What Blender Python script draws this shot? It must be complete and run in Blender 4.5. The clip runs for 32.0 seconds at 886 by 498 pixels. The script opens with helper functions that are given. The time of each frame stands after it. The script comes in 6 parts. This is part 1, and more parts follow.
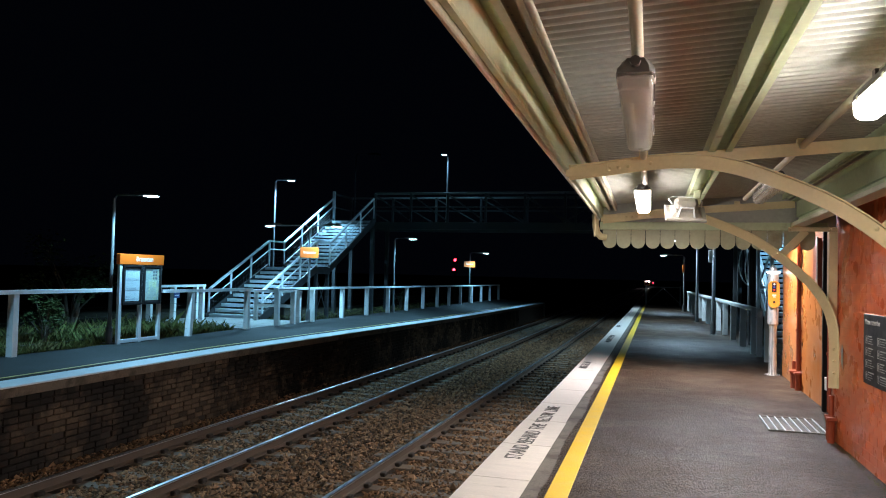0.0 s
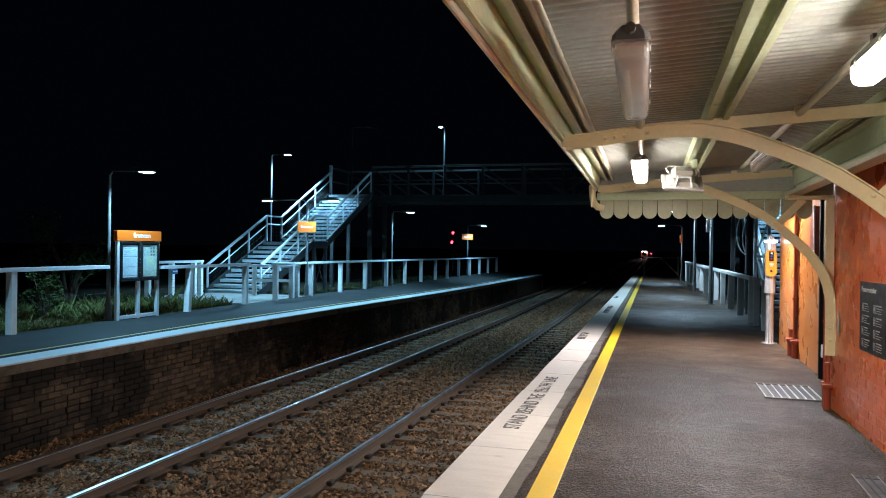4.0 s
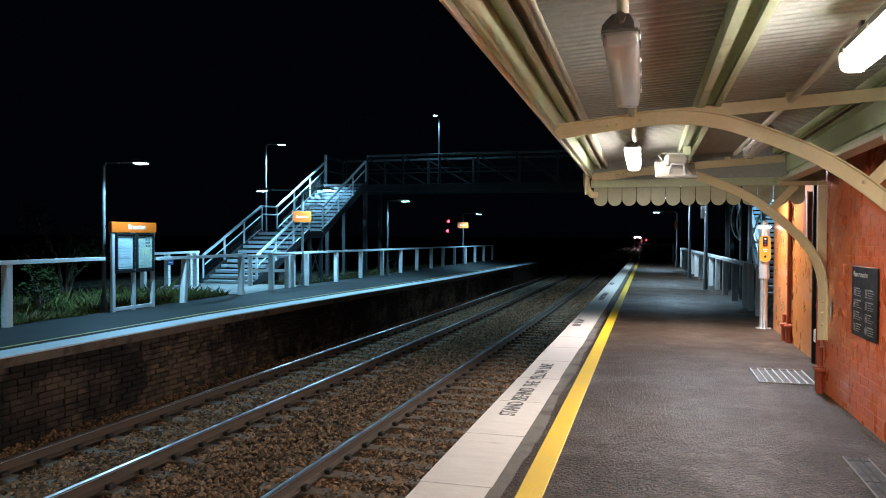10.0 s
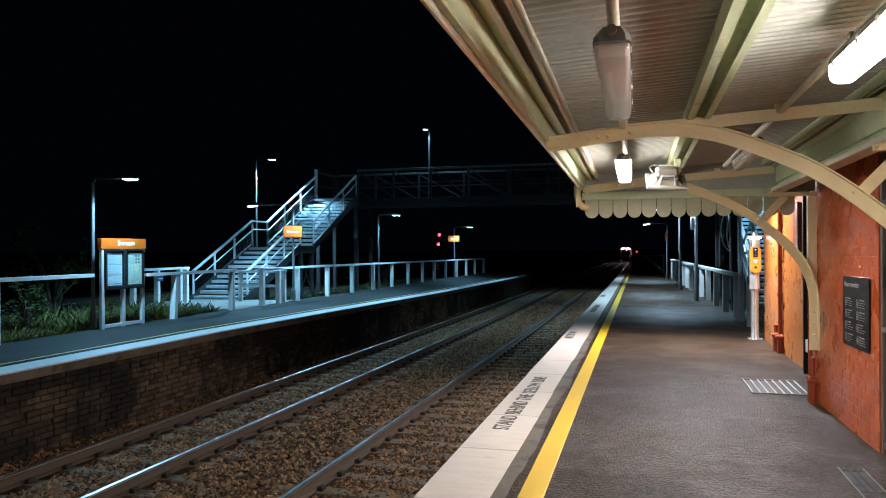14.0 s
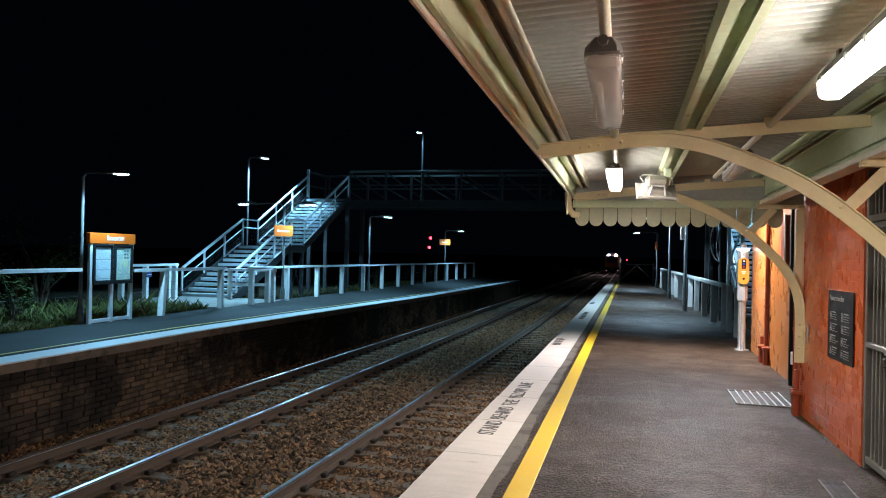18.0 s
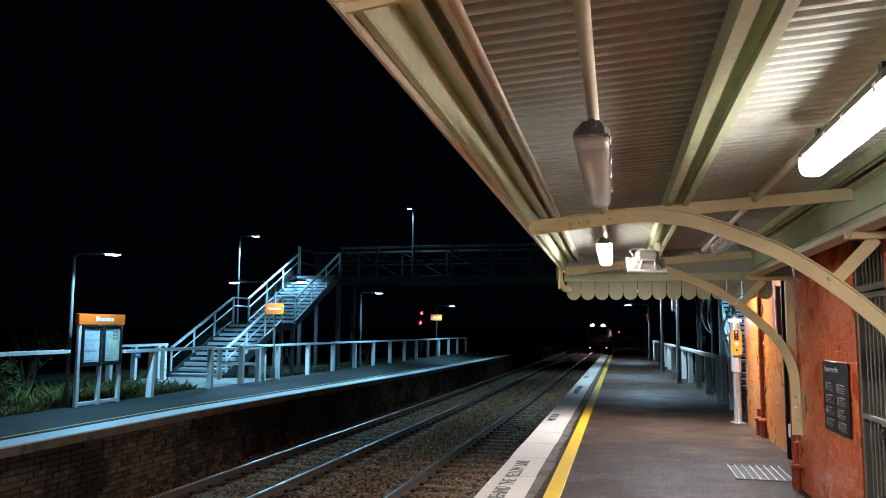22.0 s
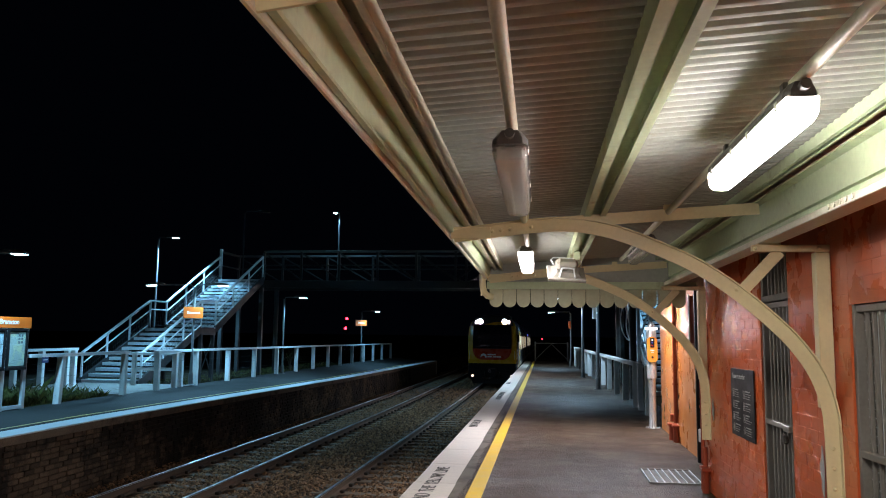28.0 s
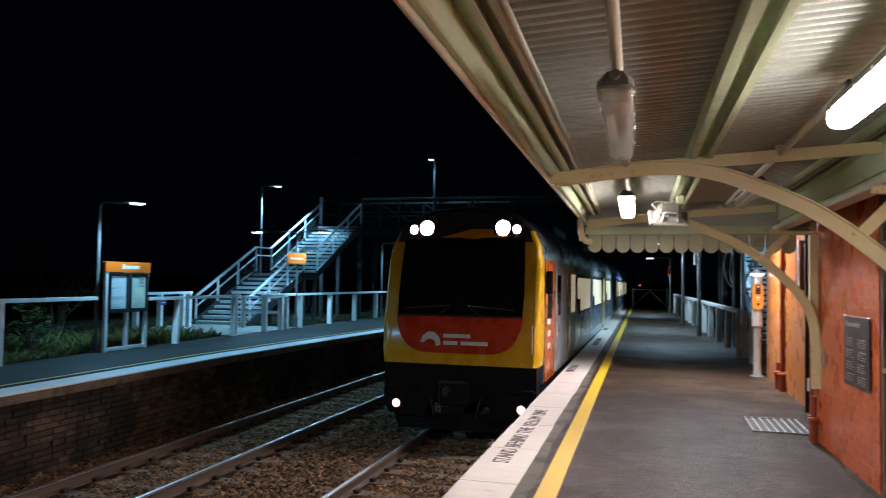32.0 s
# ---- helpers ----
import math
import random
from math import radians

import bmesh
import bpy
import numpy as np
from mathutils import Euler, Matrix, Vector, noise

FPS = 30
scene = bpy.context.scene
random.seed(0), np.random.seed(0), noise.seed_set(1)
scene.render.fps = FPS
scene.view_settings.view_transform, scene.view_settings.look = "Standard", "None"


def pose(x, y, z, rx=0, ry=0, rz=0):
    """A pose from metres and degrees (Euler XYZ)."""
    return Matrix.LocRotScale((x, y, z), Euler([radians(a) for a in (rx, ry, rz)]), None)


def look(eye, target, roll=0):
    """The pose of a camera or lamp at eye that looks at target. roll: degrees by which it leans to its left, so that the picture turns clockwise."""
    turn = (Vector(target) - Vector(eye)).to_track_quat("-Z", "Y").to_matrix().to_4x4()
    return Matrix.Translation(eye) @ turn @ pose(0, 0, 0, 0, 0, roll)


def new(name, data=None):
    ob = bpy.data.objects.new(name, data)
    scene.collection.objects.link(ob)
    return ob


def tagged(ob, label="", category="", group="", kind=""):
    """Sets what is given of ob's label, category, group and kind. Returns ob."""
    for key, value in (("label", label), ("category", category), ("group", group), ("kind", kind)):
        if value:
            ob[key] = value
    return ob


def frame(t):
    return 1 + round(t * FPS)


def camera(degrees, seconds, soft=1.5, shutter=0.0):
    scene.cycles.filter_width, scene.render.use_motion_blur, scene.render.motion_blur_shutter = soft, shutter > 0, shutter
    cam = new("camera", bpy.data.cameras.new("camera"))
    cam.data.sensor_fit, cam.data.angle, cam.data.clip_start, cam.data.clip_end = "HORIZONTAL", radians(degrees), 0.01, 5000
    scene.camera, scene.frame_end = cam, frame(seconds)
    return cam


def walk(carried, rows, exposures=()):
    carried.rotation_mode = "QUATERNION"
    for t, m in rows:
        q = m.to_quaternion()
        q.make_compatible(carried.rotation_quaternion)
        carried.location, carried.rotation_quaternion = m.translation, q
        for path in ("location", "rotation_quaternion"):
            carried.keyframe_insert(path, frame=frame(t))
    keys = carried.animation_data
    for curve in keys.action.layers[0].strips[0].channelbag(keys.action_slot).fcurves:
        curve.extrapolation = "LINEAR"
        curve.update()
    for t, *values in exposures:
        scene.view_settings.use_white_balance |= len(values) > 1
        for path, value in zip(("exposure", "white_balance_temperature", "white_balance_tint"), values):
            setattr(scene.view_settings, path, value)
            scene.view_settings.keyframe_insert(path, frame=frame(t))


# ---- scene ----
# ---- the camera, held in the hand by someone standing under the awning ----
PATH = [
    (0, (0.013, 0.42, 1.64), (-0.548, 2.338, 1.707), 1.4),
    (0.5, (0.029, 0.418, 1.643), (-0.531, 2.337, 1.702), 0.9),
    (1, (0.03, 0.414, 1.644), (-0.53, 2.334, 1.693), 0.8),
    (1.5, (0.033, 0.406, 1.643), (-0.529, 2.325, 1.682), 1.0),
    (2, (0.025, 0.418, 1.642), (-0.539, 2.336, 1.672), 1.1),
    (2.5, (0.019, 0.414, 1.638), (-0.547, 2.332, 1.659), 1.2),
    (3, (0.021, 0.42, 1.641), (-0.544, 2.339, 1.65), 1.2),
    (3.5, (0.019, 0.426, 1.636), (-0.542, 2.346, 1.637), 0.9),
    (5.5, (0.024, 0.434, 1.633), (-0.523, 2.358, 1.616), 0.6),
    (6, (0.016, 0.428, 1.635), (-0.529, 2.353, 1.612), 0.4),
    (6.5, (0.016, 0.424, 1.639), (-0.529, 2.348, 1.611), 0.4),
    (7, (0.011, 0.431, 1.633), (-0.533, 2.356, 1.602), 0.7),
    (7.5, (0.021, 0.436, 1.634), (-0.524, 2.36, 1.599), 0.7),
    (8, (0.025, 0.436, 1.636), (-0.523, 2.359, 1.597), 0.5),
    (8.5, (0.026, 0.421, 1.633), (-0.525, 2.344, 1.593), 0.5),
    (9, (0.029, 0.426, 1.631), (-0.522, 2.348, 1.594), 0.4),
    (9.5, (0.036, 0.421, 1.643), (-0.513, 2.344, 1.605), 0.3),
    (10, (0.036, 0.407, 1.639), (-0.508, 2.331, 1.604), 0.2),
    (10.5, (0.038, 0.412, 1.642), (-0.502, 2.337, 1.611), -0.2),
    (11, (0.04, 0.408, 1.642), (-0.497, 2.335, 1.615), -0.2),
    (11.5, (0.041, 0.41, 1.642), (-0.492, 2.337, 1.618), -0.3),
    (12, (0.037, 0.415, 1.638), (-0.492, 2.344, 1.622), -0.3),
    (12.5, (0.032, 0.421, 1.638), (-0.495, 2.351, 1.627), -0.5),
    (13, (0.033, 0.425, 1.644), (-0.492, 2.355, 1.637), -0.8),
    (13.5, (0.028, 0.41, 1.64), (-0.494, 2.34, 1.637), -0.6),
    (14, (0.023, 0.421, 1.639), (-0.498, 2.352, 1.64), -0.3),
    (14.5, (0.021, 0.426, 1.636), (-0.497, 2.358, 1.639), 0.0),
    (16.5, (0.045, 0.421, 1.634), (-0.463, 2.355, 1.642), 1.2),
    (17, (0.045, 0.415, 1.641), (-0.46, 2.35, 1.649), 1.3),
    (17.5, (0.045, 0.407, 1.644), (-0.457, 2.343, 1.652), 1.3),
    (18, (0.038, 0.413, 1.643), (-0.46, 2.35, 1.653), 1.2),
    (18.5, (0.039, 0.417, 1.643), (-0.455, 2.355, 1.654), 1.2),
    (19, (0.041, 0.419, 1.635), (-0.449, 2.358, 1.648), 1.2),
    (19.5, (0.052, 0.42, 1.643), (-0.434, 2.36, 1.656), 1.0),
    (20, (0.053, 0.42, 1.643), (-0.428, 2.361, 1.669), 0.9),
    (20.5, (0.031, 0.415, 1.647), (-0.444, 2.356, 1.725), 1.1),
    (21, (0.004, 0.395, 1.648), (-0.47, 2.333, 1.784), 1.4),
    (21.5, (0.012, 0.386, 1.66), (-0.463, 2.32, 1.84), 0.9),
    (22, (0.027, 0.377, 1.659), (-0.447, 2.309, 1.867), 0.3),
    (22.5, (0.043, 0.374, 1.662), (-0.425, 2.307, 1.878), 0.5),
    (23, (0.056, 0.377, 1.663), (-0.378, 2.317, 1.879), 0.6),
    (23.5, (0.053, 0.375, 1.661), (-0.344, 2.323, 1.879), 0.9),
    (24, (0.054, 0.386, 1.663), (-0.307, 2.341, 1.883), 0.9),
    (24.5, (0.051, 0.397, 1.666), (-0.277, 2.357, 1.886), 0.9),
    (25, (0.048, 0.384, 1.671), (-0.261, 2.347, 1.892), 0.8),
    (25.5, (0.043, 0.394, 1.673), (-0.258, 2.359, 1.893), 0.8),
    (27.5, (0.053, 0.393, 1.666), (-0.233, 2.36, 1.891), 0.6),
    (28, (0.059, 0.397, 1.663), (-0.225, 2.364, 1.888), 0.7),
    (28.5, (0.058, 0.4, 1.668), (-0.225, 2.368, 1.891), 0.7),
    (29, (0.049, 0.402, 1.664), (-0.232, 2.37, 1.884), 0.4),
    (29.5, (0.044, 0.395, 1.661), (-0.237, 2.363, 1.878), 0.2),
    (30, (0.041, 0.39, 1.66), (-0.25, 2.359, 1.852), 0.3),
    (30.5, (0.05, 0.391, 1.667), (-0.273, 2.359, 1.811), 0.6),
    (31, (0.047, 0.381, 1.673), (-0.316, 2.345, 1.775), 0.7),
    (31.5, (0.053, 0.376, 1.659), (-0.357, 2.332, 1.742), 0.9),
    (32, (0.033, 0.361, 1.656), (-0.496, 2.288, 1.735), 0.9),
]
cam = camera(60.9, 32.0, soft=1.0, shutter=0.5)
walk(cam, [(t, look(eye, to, roll)) for t, eye, to, roll in PATH], exposures=[(0, 0.12, 6800, 16), (19.5, 0.08, 6800, 16), (20.5, -0.04, 6800, 16), (21, -0.08, 6800, 16), (22, -0.04, 6700, 16), (24, -0.16, 6650, 16), (25.5, -0.3, 6600, 16), (29.5, -0.38, 6600, 16), (30.5, -0.5, 6650, 16), (32, -0.42, 6700, 16)])

# ---- night sky and air ----
world = bpy.data.worlds.new("night")
world.use_nodes = True
scene.world = world
world.node_tree.nodes["Background"].inputs[0].default_value = (0.0016, 0.0026, 0.0055, 1)
world.node_tree.nodes["Background"].inputs[1].default_value = 0.27


# ---- material makers ----
def mat(name, base, rough=0.6, metal=0.0, vary=0.15, scale=4.0, grain=60.0, bump=0.15, stain=None, stain_at=0.62,
        spread=0.0, island=False, coat=0.0, stretch=(1, 1, 1), bump_size=0.01, speck=None, spec=0.5, rvar=0.1, world=False):
    """Base colour varied at two scales, with grain bump; stain: a second colour in patches; spread: change from piece to piece."""
    m = bpy.data.materials.new(name)
    m.use_nodes = True
    nt = m.node_tree
    bs = nt.nodes["Principled BSDF"]
    N, L = nt.nodes.new, nt.links.new
    geo = N("ShaderNodeTexCoord")
    mp = N("ShaderNodeMapping")
    mp.inputs["Scale"].default_value = stretch
    if world:
        geo = N("ShaderNodeNewGeometry")
    L(geo.outputs["Position" if world else "Object"], mp.inputs[0])
    big = N("ShaderNodeTexNoise"); big.inputs["Scale"].default_value = scale; big.inputs["Detail"].default_value = 5
    fine = N("ShaderNodeTexNoise"); fine.inputs["Scale"].default_value = grain; fine.inputs["Detail"].default_value = 3
    L(mp.outputs[0], big.inputs[0]); L(mp.outputs[0], fine.inputs[0])
    mix = N("ShaderNodeMath"); mix.operation = "MULTIPLY_ADD"; mix.inputs[1].default_value = 0.45
    half = N("ShaderNodeMath"); half.operation = "MULTIPLY"; half.inputs[1].default_value = 0.55
    L(big.outputs[0], half.inputs[0]); L(fine.outputs[0], mix.inputs[0]); L(half.outputs[0], mix.inputs[2])
    val = N("ShaderNodeMapRange")
    val.inputs[1].default_value, val.inputs[2].default_value = 0.3, 0.7
    val.inputs[3].default_value, val.inputs[4].default_value = 1 - vary, 1 + vary
    L(mix.outputs[0], val.inputs[0])
    out = val.outputs[0]
    if spread:
        if island:
            r = N("ShaderNodeNewGeometry"); rs = r.outputs["Random Per Island"]
        else:
            r = N("ShaderNodeObjectInfo"); rs = r.outputs["Random"]
        rr = N("ShaderNodeMapRange"); rr.inputs[3].default_value, rr.inputs[4].default_value = 1 - spread, 1 + spread
        L(rs, rr.inputs[0])
        mu = N("ShaderNodeMath"); mu.operation = "MULTIPLY"
        L(out, mu.inputs[0]); L(rr.outputs[0], mu.inputs[1]); out = mu.outputs[0]
    col = N("ShaderNodeVectorMath"); col.operation = "SCALE"
    col.inputs[0].default_value = base
    L(out, col.inputs["Scale"])
    last = col.outputs[0]
    if stain:
        sn = N("ShaderNodeTexNoise"); sn.inputs["Scale"].default_value = scale * 0.7; sn.inputs["Detail"].default_value = 8
        sn.inputs["Roughness"].default_value = 0.7
        L(mp.outputs[0], sn.inputs[0])
        ramp = N("ShaderNodeMapRange"); ramp.inputs[1].default_value, ramp.inputs[2].default_value = stain_at - 0.05, stain_at + 0.06
        L(sn.outputs[0], ramp.inputs[0])
        mx = N("ShaderNodeMix"); mx.data_type = "RGBA"
        L(ramp.outputs[0], mx.inputs[0]); L(last, mx.inputs[6]); mx.inputs[7].default_value = (*stain, 1)
        last = mx.outputs[2]
    if speck:
        sp = N("ShaderNodeTexVoronoi"); sp.inputs["Scale"].default_value = speck[1]
        L(mp.outputs[0], sp.inputs[0])
        sr = N("ShaderNodeMapRange"); sr.inputs[1].default_value, sr.inputs[2].default_value = speck[2], speck[2] * 0.5
        sr.inputs[4].default_value = 0.75
        L(sp.outputs["Distance"], sr.inputs[0])
        pick = N("ShaderNodeMath"); pick.operation = "MULTIPLY"
        wn = N("ShaderNodeMapRange"); wn.inputs[1].default_value, wn.inputs[2].default_value = 0.45, 0.9
        L(sp.outputs["Color"], wn.inputs[0])
        L(sr.outputs[0], pick.inputs[0]); L(wn.outputs[0], pick.inputs[1])
        mx2 = N("ShaderNodeMix"); mx2.data_type = "RGBA"
        L(pick.outputs[0], mx2.inputs[0]); L(last, mx2.inputs[6]); mx2.inputs[7].default_value = (*speck[0], 1)
        last = mx2.outputs[2]
    L(last, bs.inputs["Base Color"])
    rg = N("ShaderNodeMapRange"); rg.inputs[1].default_value, rg.inputs[2].default_value = 0.3, 0.7
    rg.inputs[3].default_value, rg.inputs[4].default_value = max(0.03, rough - rvar), min(1, rough + rvar)
    L(big.outputs[0], rg.inputs[0]); L(rg.outputs[0], bs.inputs["Roughness"])
    bs.inputs["Metallic"].default_value = metal
    bs.inputs["Specular IOR Level"].default_value = spec
    bs.inputs["Coat Weight"].default_value = coat
    bs.inputs["Coat Roughness"].default_value = 0.16
    if bump:
        b = N("ShaderNodeBump"); b.inputs["Strength"].default_value = bump; b.inputs["Distance"].default_value = bump_size
        L(mix.outputs[0], b.inputs["Height"]); L(b.outputs[0], bs.inputs["Normal"])
    return m


def glow(name, colour, strength):
    m = bpy.data.materials.new(name)
    m.use_nodes = True
    bs = m.node_tree.nodes["Principled BSDF"]
    bs.inputs["Base Color"].default_value = (*colour, 1)
    bs.inputs["Emission Color"].default_value = (*colour, 1)
    bs.inputs["Emission Strength"].default_value = strength
    return m


def glass(name, colour=(1, 1, 1), rough=0.05, trans=1.0):
    m = bpy.data.materials.new(name)
    m.use_nodes = True
    bs = m.node_tree.nodes["Principled BSDF"]
    bs.inputs["Base Color"].default_value = (*colour, 1)
    bs.inputs["Roughness"].default_value = rough
    bs.inputs["Transmission Weight"].default_value = trans
    bs.inputs["IOR"].default_value = 1.3
    return m


M_CREAM = mat("cream_paint", (0.70, 0.595, 0.345), 0.42, vary=0.08, scale=3, grain=40, bump=0.12, stain=(0.44, 0.33, 0.17), stain_at=0.70)
M_PALE = mat("pale_grey_cream_paint", (0.56, 0.55, 0.435), 0.45, vary=0.12, scale=3, grain=40, bump=0.12, stain=(0.36, 0.32, 0.20), stain_at=0.68)
M_GREEN = mat("pale_green_paint", (0.49, 0.575, 0.375), 0.5, vary=0.12, scale=3, grain=30, stain=(0.30, 0.29, 0.15), stain_at=0.64)
# Cream of the valance boards, darkened to hold the shade they hang in.
M_VALANCE = mat("shaded_cream_board_paint", (0.375, 0.372, 0.245), 0.5, vary=0.12, scale=3, grain=30, stain=(0.27, 0.25, 0.15), stain_at=0.64)
M_SHEET = mat("aged_roof_sheet", (0.385, 0.398, 0.362), 0.58, vary=0.16, scale=1.3, grain=25, bump=0.1, stain=(0.325, 0.328, 0.290), stain_at=0.58)
M_RED = mat("red_wall_paint", (0.52, 0.098, 0.025), 0.30, vary=0.07, scale=4, grain=17, bump=0.24, spread=0.012, world=True, coat=0.22, bump_size=0.012)
M_REDJ = mat("red_painted_mortar", (0.49, 0.092, 0.024), 0.30, vary=0.07, scale=4, grain=17, bump=0.2, coat=0.3)
M_REDS = mat("red_painted_bricks_joined", (0.52, 0.098, 0.025), 0.30, vary=0.07, scale=4, grain=17, bump=0.24, spread=0.012, island=True, coat=0.22, bump_size=0.012)
M_ORANGE = mat("orange_wall_paint", (0.52, 0.175, 0.042), 0.32, vary=0.05, scale=3, grain=50, bump=0.04, coat=0.3)
M_PIPE = mat("red_brown_pipe_paint", (0.30, 0.055, 0.022), 0.4, vary=0.15, scale=9)


def asphalt(name, base, pale, dark):
    """Old asphalt: broad stained patches, wheeled streaks, coarse grit and light chips."""
    m = bpy.data.materials.new(name)
    m.use_nodes = True
    nt = m.node_tree
    bs = nt.nodes["Principled BSDF"]
    N, L = nt.nodes.new, nt.links.new
    tc = N("ShaderNodeTexCoord")
    def noise(scale, detail, rough=0.6, stretch=None):
        n = N("ShaderNodeTexNoise")
        n.inputs["Scale"].default_value, n.inputs["Detail"].default_value, n.inputs["Roughness"].default_value = scale, detail, rough
        if stretch:
            mp = N("ShaderNodeMapping"); mp.inputs["Scale"].default_value = stretch
            L(tc.outputs["Object"], mp.inputs[0]); L(mp.outputs[0], n.inputs[0])
        else:
            L(tc.outputs["Object"], n.inputs[0])
        return n.outputs[0]
    def span(v, a, b, c, d):
        r = N("ShaderNodeMapRange")
        for k, q in enumerate((a, b, c, d)):
            r.inputs[k + 1].default_value = q
        L(v, r.inputs[0])
        return r.outputs[0]
    def mix(f, a, b):
        x = N("ShaderNodeMix"); x.data_type = "RGBA"
        L(f, x.inputs[0])
        for slot, q in ((6, a), (7, b)):
            if isinstance(q, tuple):
                x.inputs[slot].default_value = (*q, 1)
            else:
                L(q, x.inputs[slot])
        return x.outputs[2]
    patch = noise(1.0, 7, 0.66)
    streak = noise(0.9, 8, 0.72, (0.8, 1.1, 1))
    grit = noise(62, 4, 0.9)
    coarse = noise(13, 8, 0.8)
    col = mix(span(patch, 0.44, 0.60, 0, 1), base, pale)
    col = mix(span(streak, 0.47, 0.66, 0, 0.85), col, dark)
    gm = N("ShaderNodeVectorMath"); gm.operation = "SCALE"
    L(col, gm.inputs[0])
    mu = N("ShaderNodeMath"); mu.operation = "MULTIPLY"
    L(span(grit, 0.42, 0.58, 0.1, 2.6), mu.inputs[0]); L(span(coarse, 0.38, 0.62, 0.55, 1.5), mu.inputs[1])
    L(mu.outputs[0], gm.inputs["Scale"])
    vo = N("ShaderNodeTexVoronoi"); vo.inputs["Scale"].default_value = 42
    L(tc.outputs["Object"], vo.inputs[0])
    chip = N("ShaderNodeMath"); chip.operation = "MULTIPLY"
    L(span(vo.outputs["Distance"], 0.36, 0.20, 0, 0.6), chip.inputs[0]); L(span(vo.outputs["Color"], 0.70, 0.86, 0, 1), chip.inputs[1])
    L(mix(chip.outputs[0], gm.outputs[0], (0.20, 0.165, 0.135)), bs.inputs["Base Color"])
    L(span(patch, 0.35, 0.65, 0.54, 0.38), bs.inputs["Roughness"])
    bs.inputs["Specular IOR Level"].default_value = 0.11
    b = N("ShaderNodeBump"); b.inputs["Strength"].default_value = 1.0; b.inputs["Distance"].default_value = 0.012
    add = N("ShaderNodeMath"); add.operation = "ADD"
    L(grit, add.inputs[0]); L(vo.outputs["Distance"], add.inputs[1])
    L(add.outputs[0], b.inputs["Height"]); L(b.outputs[0], bs.inputs["Normal"])
    return m


M_ASPH = asphalt("platform_asphalt", (0.030, 0.0180, 0.0110), (0.060, 0.0400, 0.0275), (0.013, 0.0086, 0.0058))
M_ASPHF = mat("far_platform_asphalt", (0.027, 0.028, 0.027), 0.8, vary=0.5, scale=0.8, grain=80, bump=0.4, spec=0.2)
M_CONC = mat("worn_concrete", (0.30, 0.29, 0.27), 0.8, vary=0.18, scale=3, grain=60, bump=0.4, stain=(0.18, 0.17, 0.155), stain_at=0.6, spec=0.2)
M_STRIP = mat("dark_worn_concrete", (0.15, 0.13, 0.11), 0.85, vary=0.3, scale=3, grain=50, bump=0.5, stain=(0.08, 0.068, 0.056), stain_at=0.55, spec=0.2)
M_IRON = mat("dark_iron", (0.036, 0.030, 0.025), 0.65, spec=0.25, vary=0.3, scale=6, grain=50)
M_CONCD = mat("dirty_render", (0.15, 0.115, 0.085), 0.9, vary=0.3, scale=2.5, grain=40, bump=0.5, stain=(0.07, 0.055, 0.04), stain_at=0.55, spec=0.2)
M_WLINE = mat("worn_white_line_paint", (0.66, 0.60, 0.54), 0.6, vary=0.14, scale=4, grain=45, bump=0.6, stain=(0.42, 0.37, 0.32), stain_at=0.66, stretch=(0.7, 3, 1), bump_size=0.006)
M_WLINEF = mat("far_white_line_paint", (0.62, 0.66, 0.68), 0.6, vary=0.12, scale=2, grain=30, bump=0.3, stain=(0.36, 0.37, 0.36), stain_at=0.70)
M_YLINE = mat("worn_yellow_line_paint", (0.74, 0.47, 0.025), 0.55, vary=0.10, scale=5, grain=60, bump=0.5, stain=(0.45, 0.29, 0.05), stain_at=0.70, bump_size=0.006)
M_YDULL = mat("dull_yellow_line_paint", (0.62, 0.45, 0.12), 0.6, vary=0.2, scale=3, grain=40, stain=(0.26, 0.21, 0.11), stain_at=0.6)
M_TEXT = mat("dark_stencil_paint", (0.085, 0.078, 0.072), 0.7, vary=0.4, scale=14, grain=90, stain=(0.38, 0.34, 0.30), stain_at=0.60)
M_BALL = mat("ballast_stone", (0.188, 0.104, 0.054), 0.85, vary=0.3, scale=9, grain=60, bump=0.3, spread=0.75, island=True, spec=0.2)
M_BED = mat("ballast_bed", (0.045, 0.032, 0.023), 0.95, vary=0.4, scale=7, grain=35, bump=1.0, bump_size=0.04, spec=0.2)
M_SLEEP = mat("weathered_sleeper", (0.15, 0.115, 0.085), 0.85, vary=0.25, scale=5, grain=50, bump=0.4, spread=0.2, spec=0.2)
M_RUST = mat("rusty_rail_side", (0.095, 0.062, 0.042), 0.75, vary=0.25, scale=5, grain=60, bump=0.4)
M_RAIL = mat("polished_rail_head", (0.78, 0.80, 0.84), 0.34, metal=1.0, vary=0.04, scale=3, grain=40, bump=0, stretch=(6, 0.3, 1), rvar=0.02)
M_BRICK = mat("sooty_brown_brick", (0.098, 0.066, 0.043), 0.9, vary=0.4, scale=0.9, grain=30, bump=0.6, stain=(0.018, 0.014, 0.011), stain_at=0.47, world=True, spread=0.5, spec=0.2)
M_BRICKS = mat("sooty_brown_bricks_joined", (0.098, 0.066, 0.043), 0.9, vary=0.4, scale=0.9, grain=30, bump=0.6, stain=(0.018, 0.014, 0.011), stain_at=0.47, world=True, spread=0.5, island=True, spec=0.15)
M_MORT = mat("dark_mortar", (0.042, 0.033, 0.026), 0.95, vary=0.3, scale=4, grain=40, bump=0.4, spec=0.2)
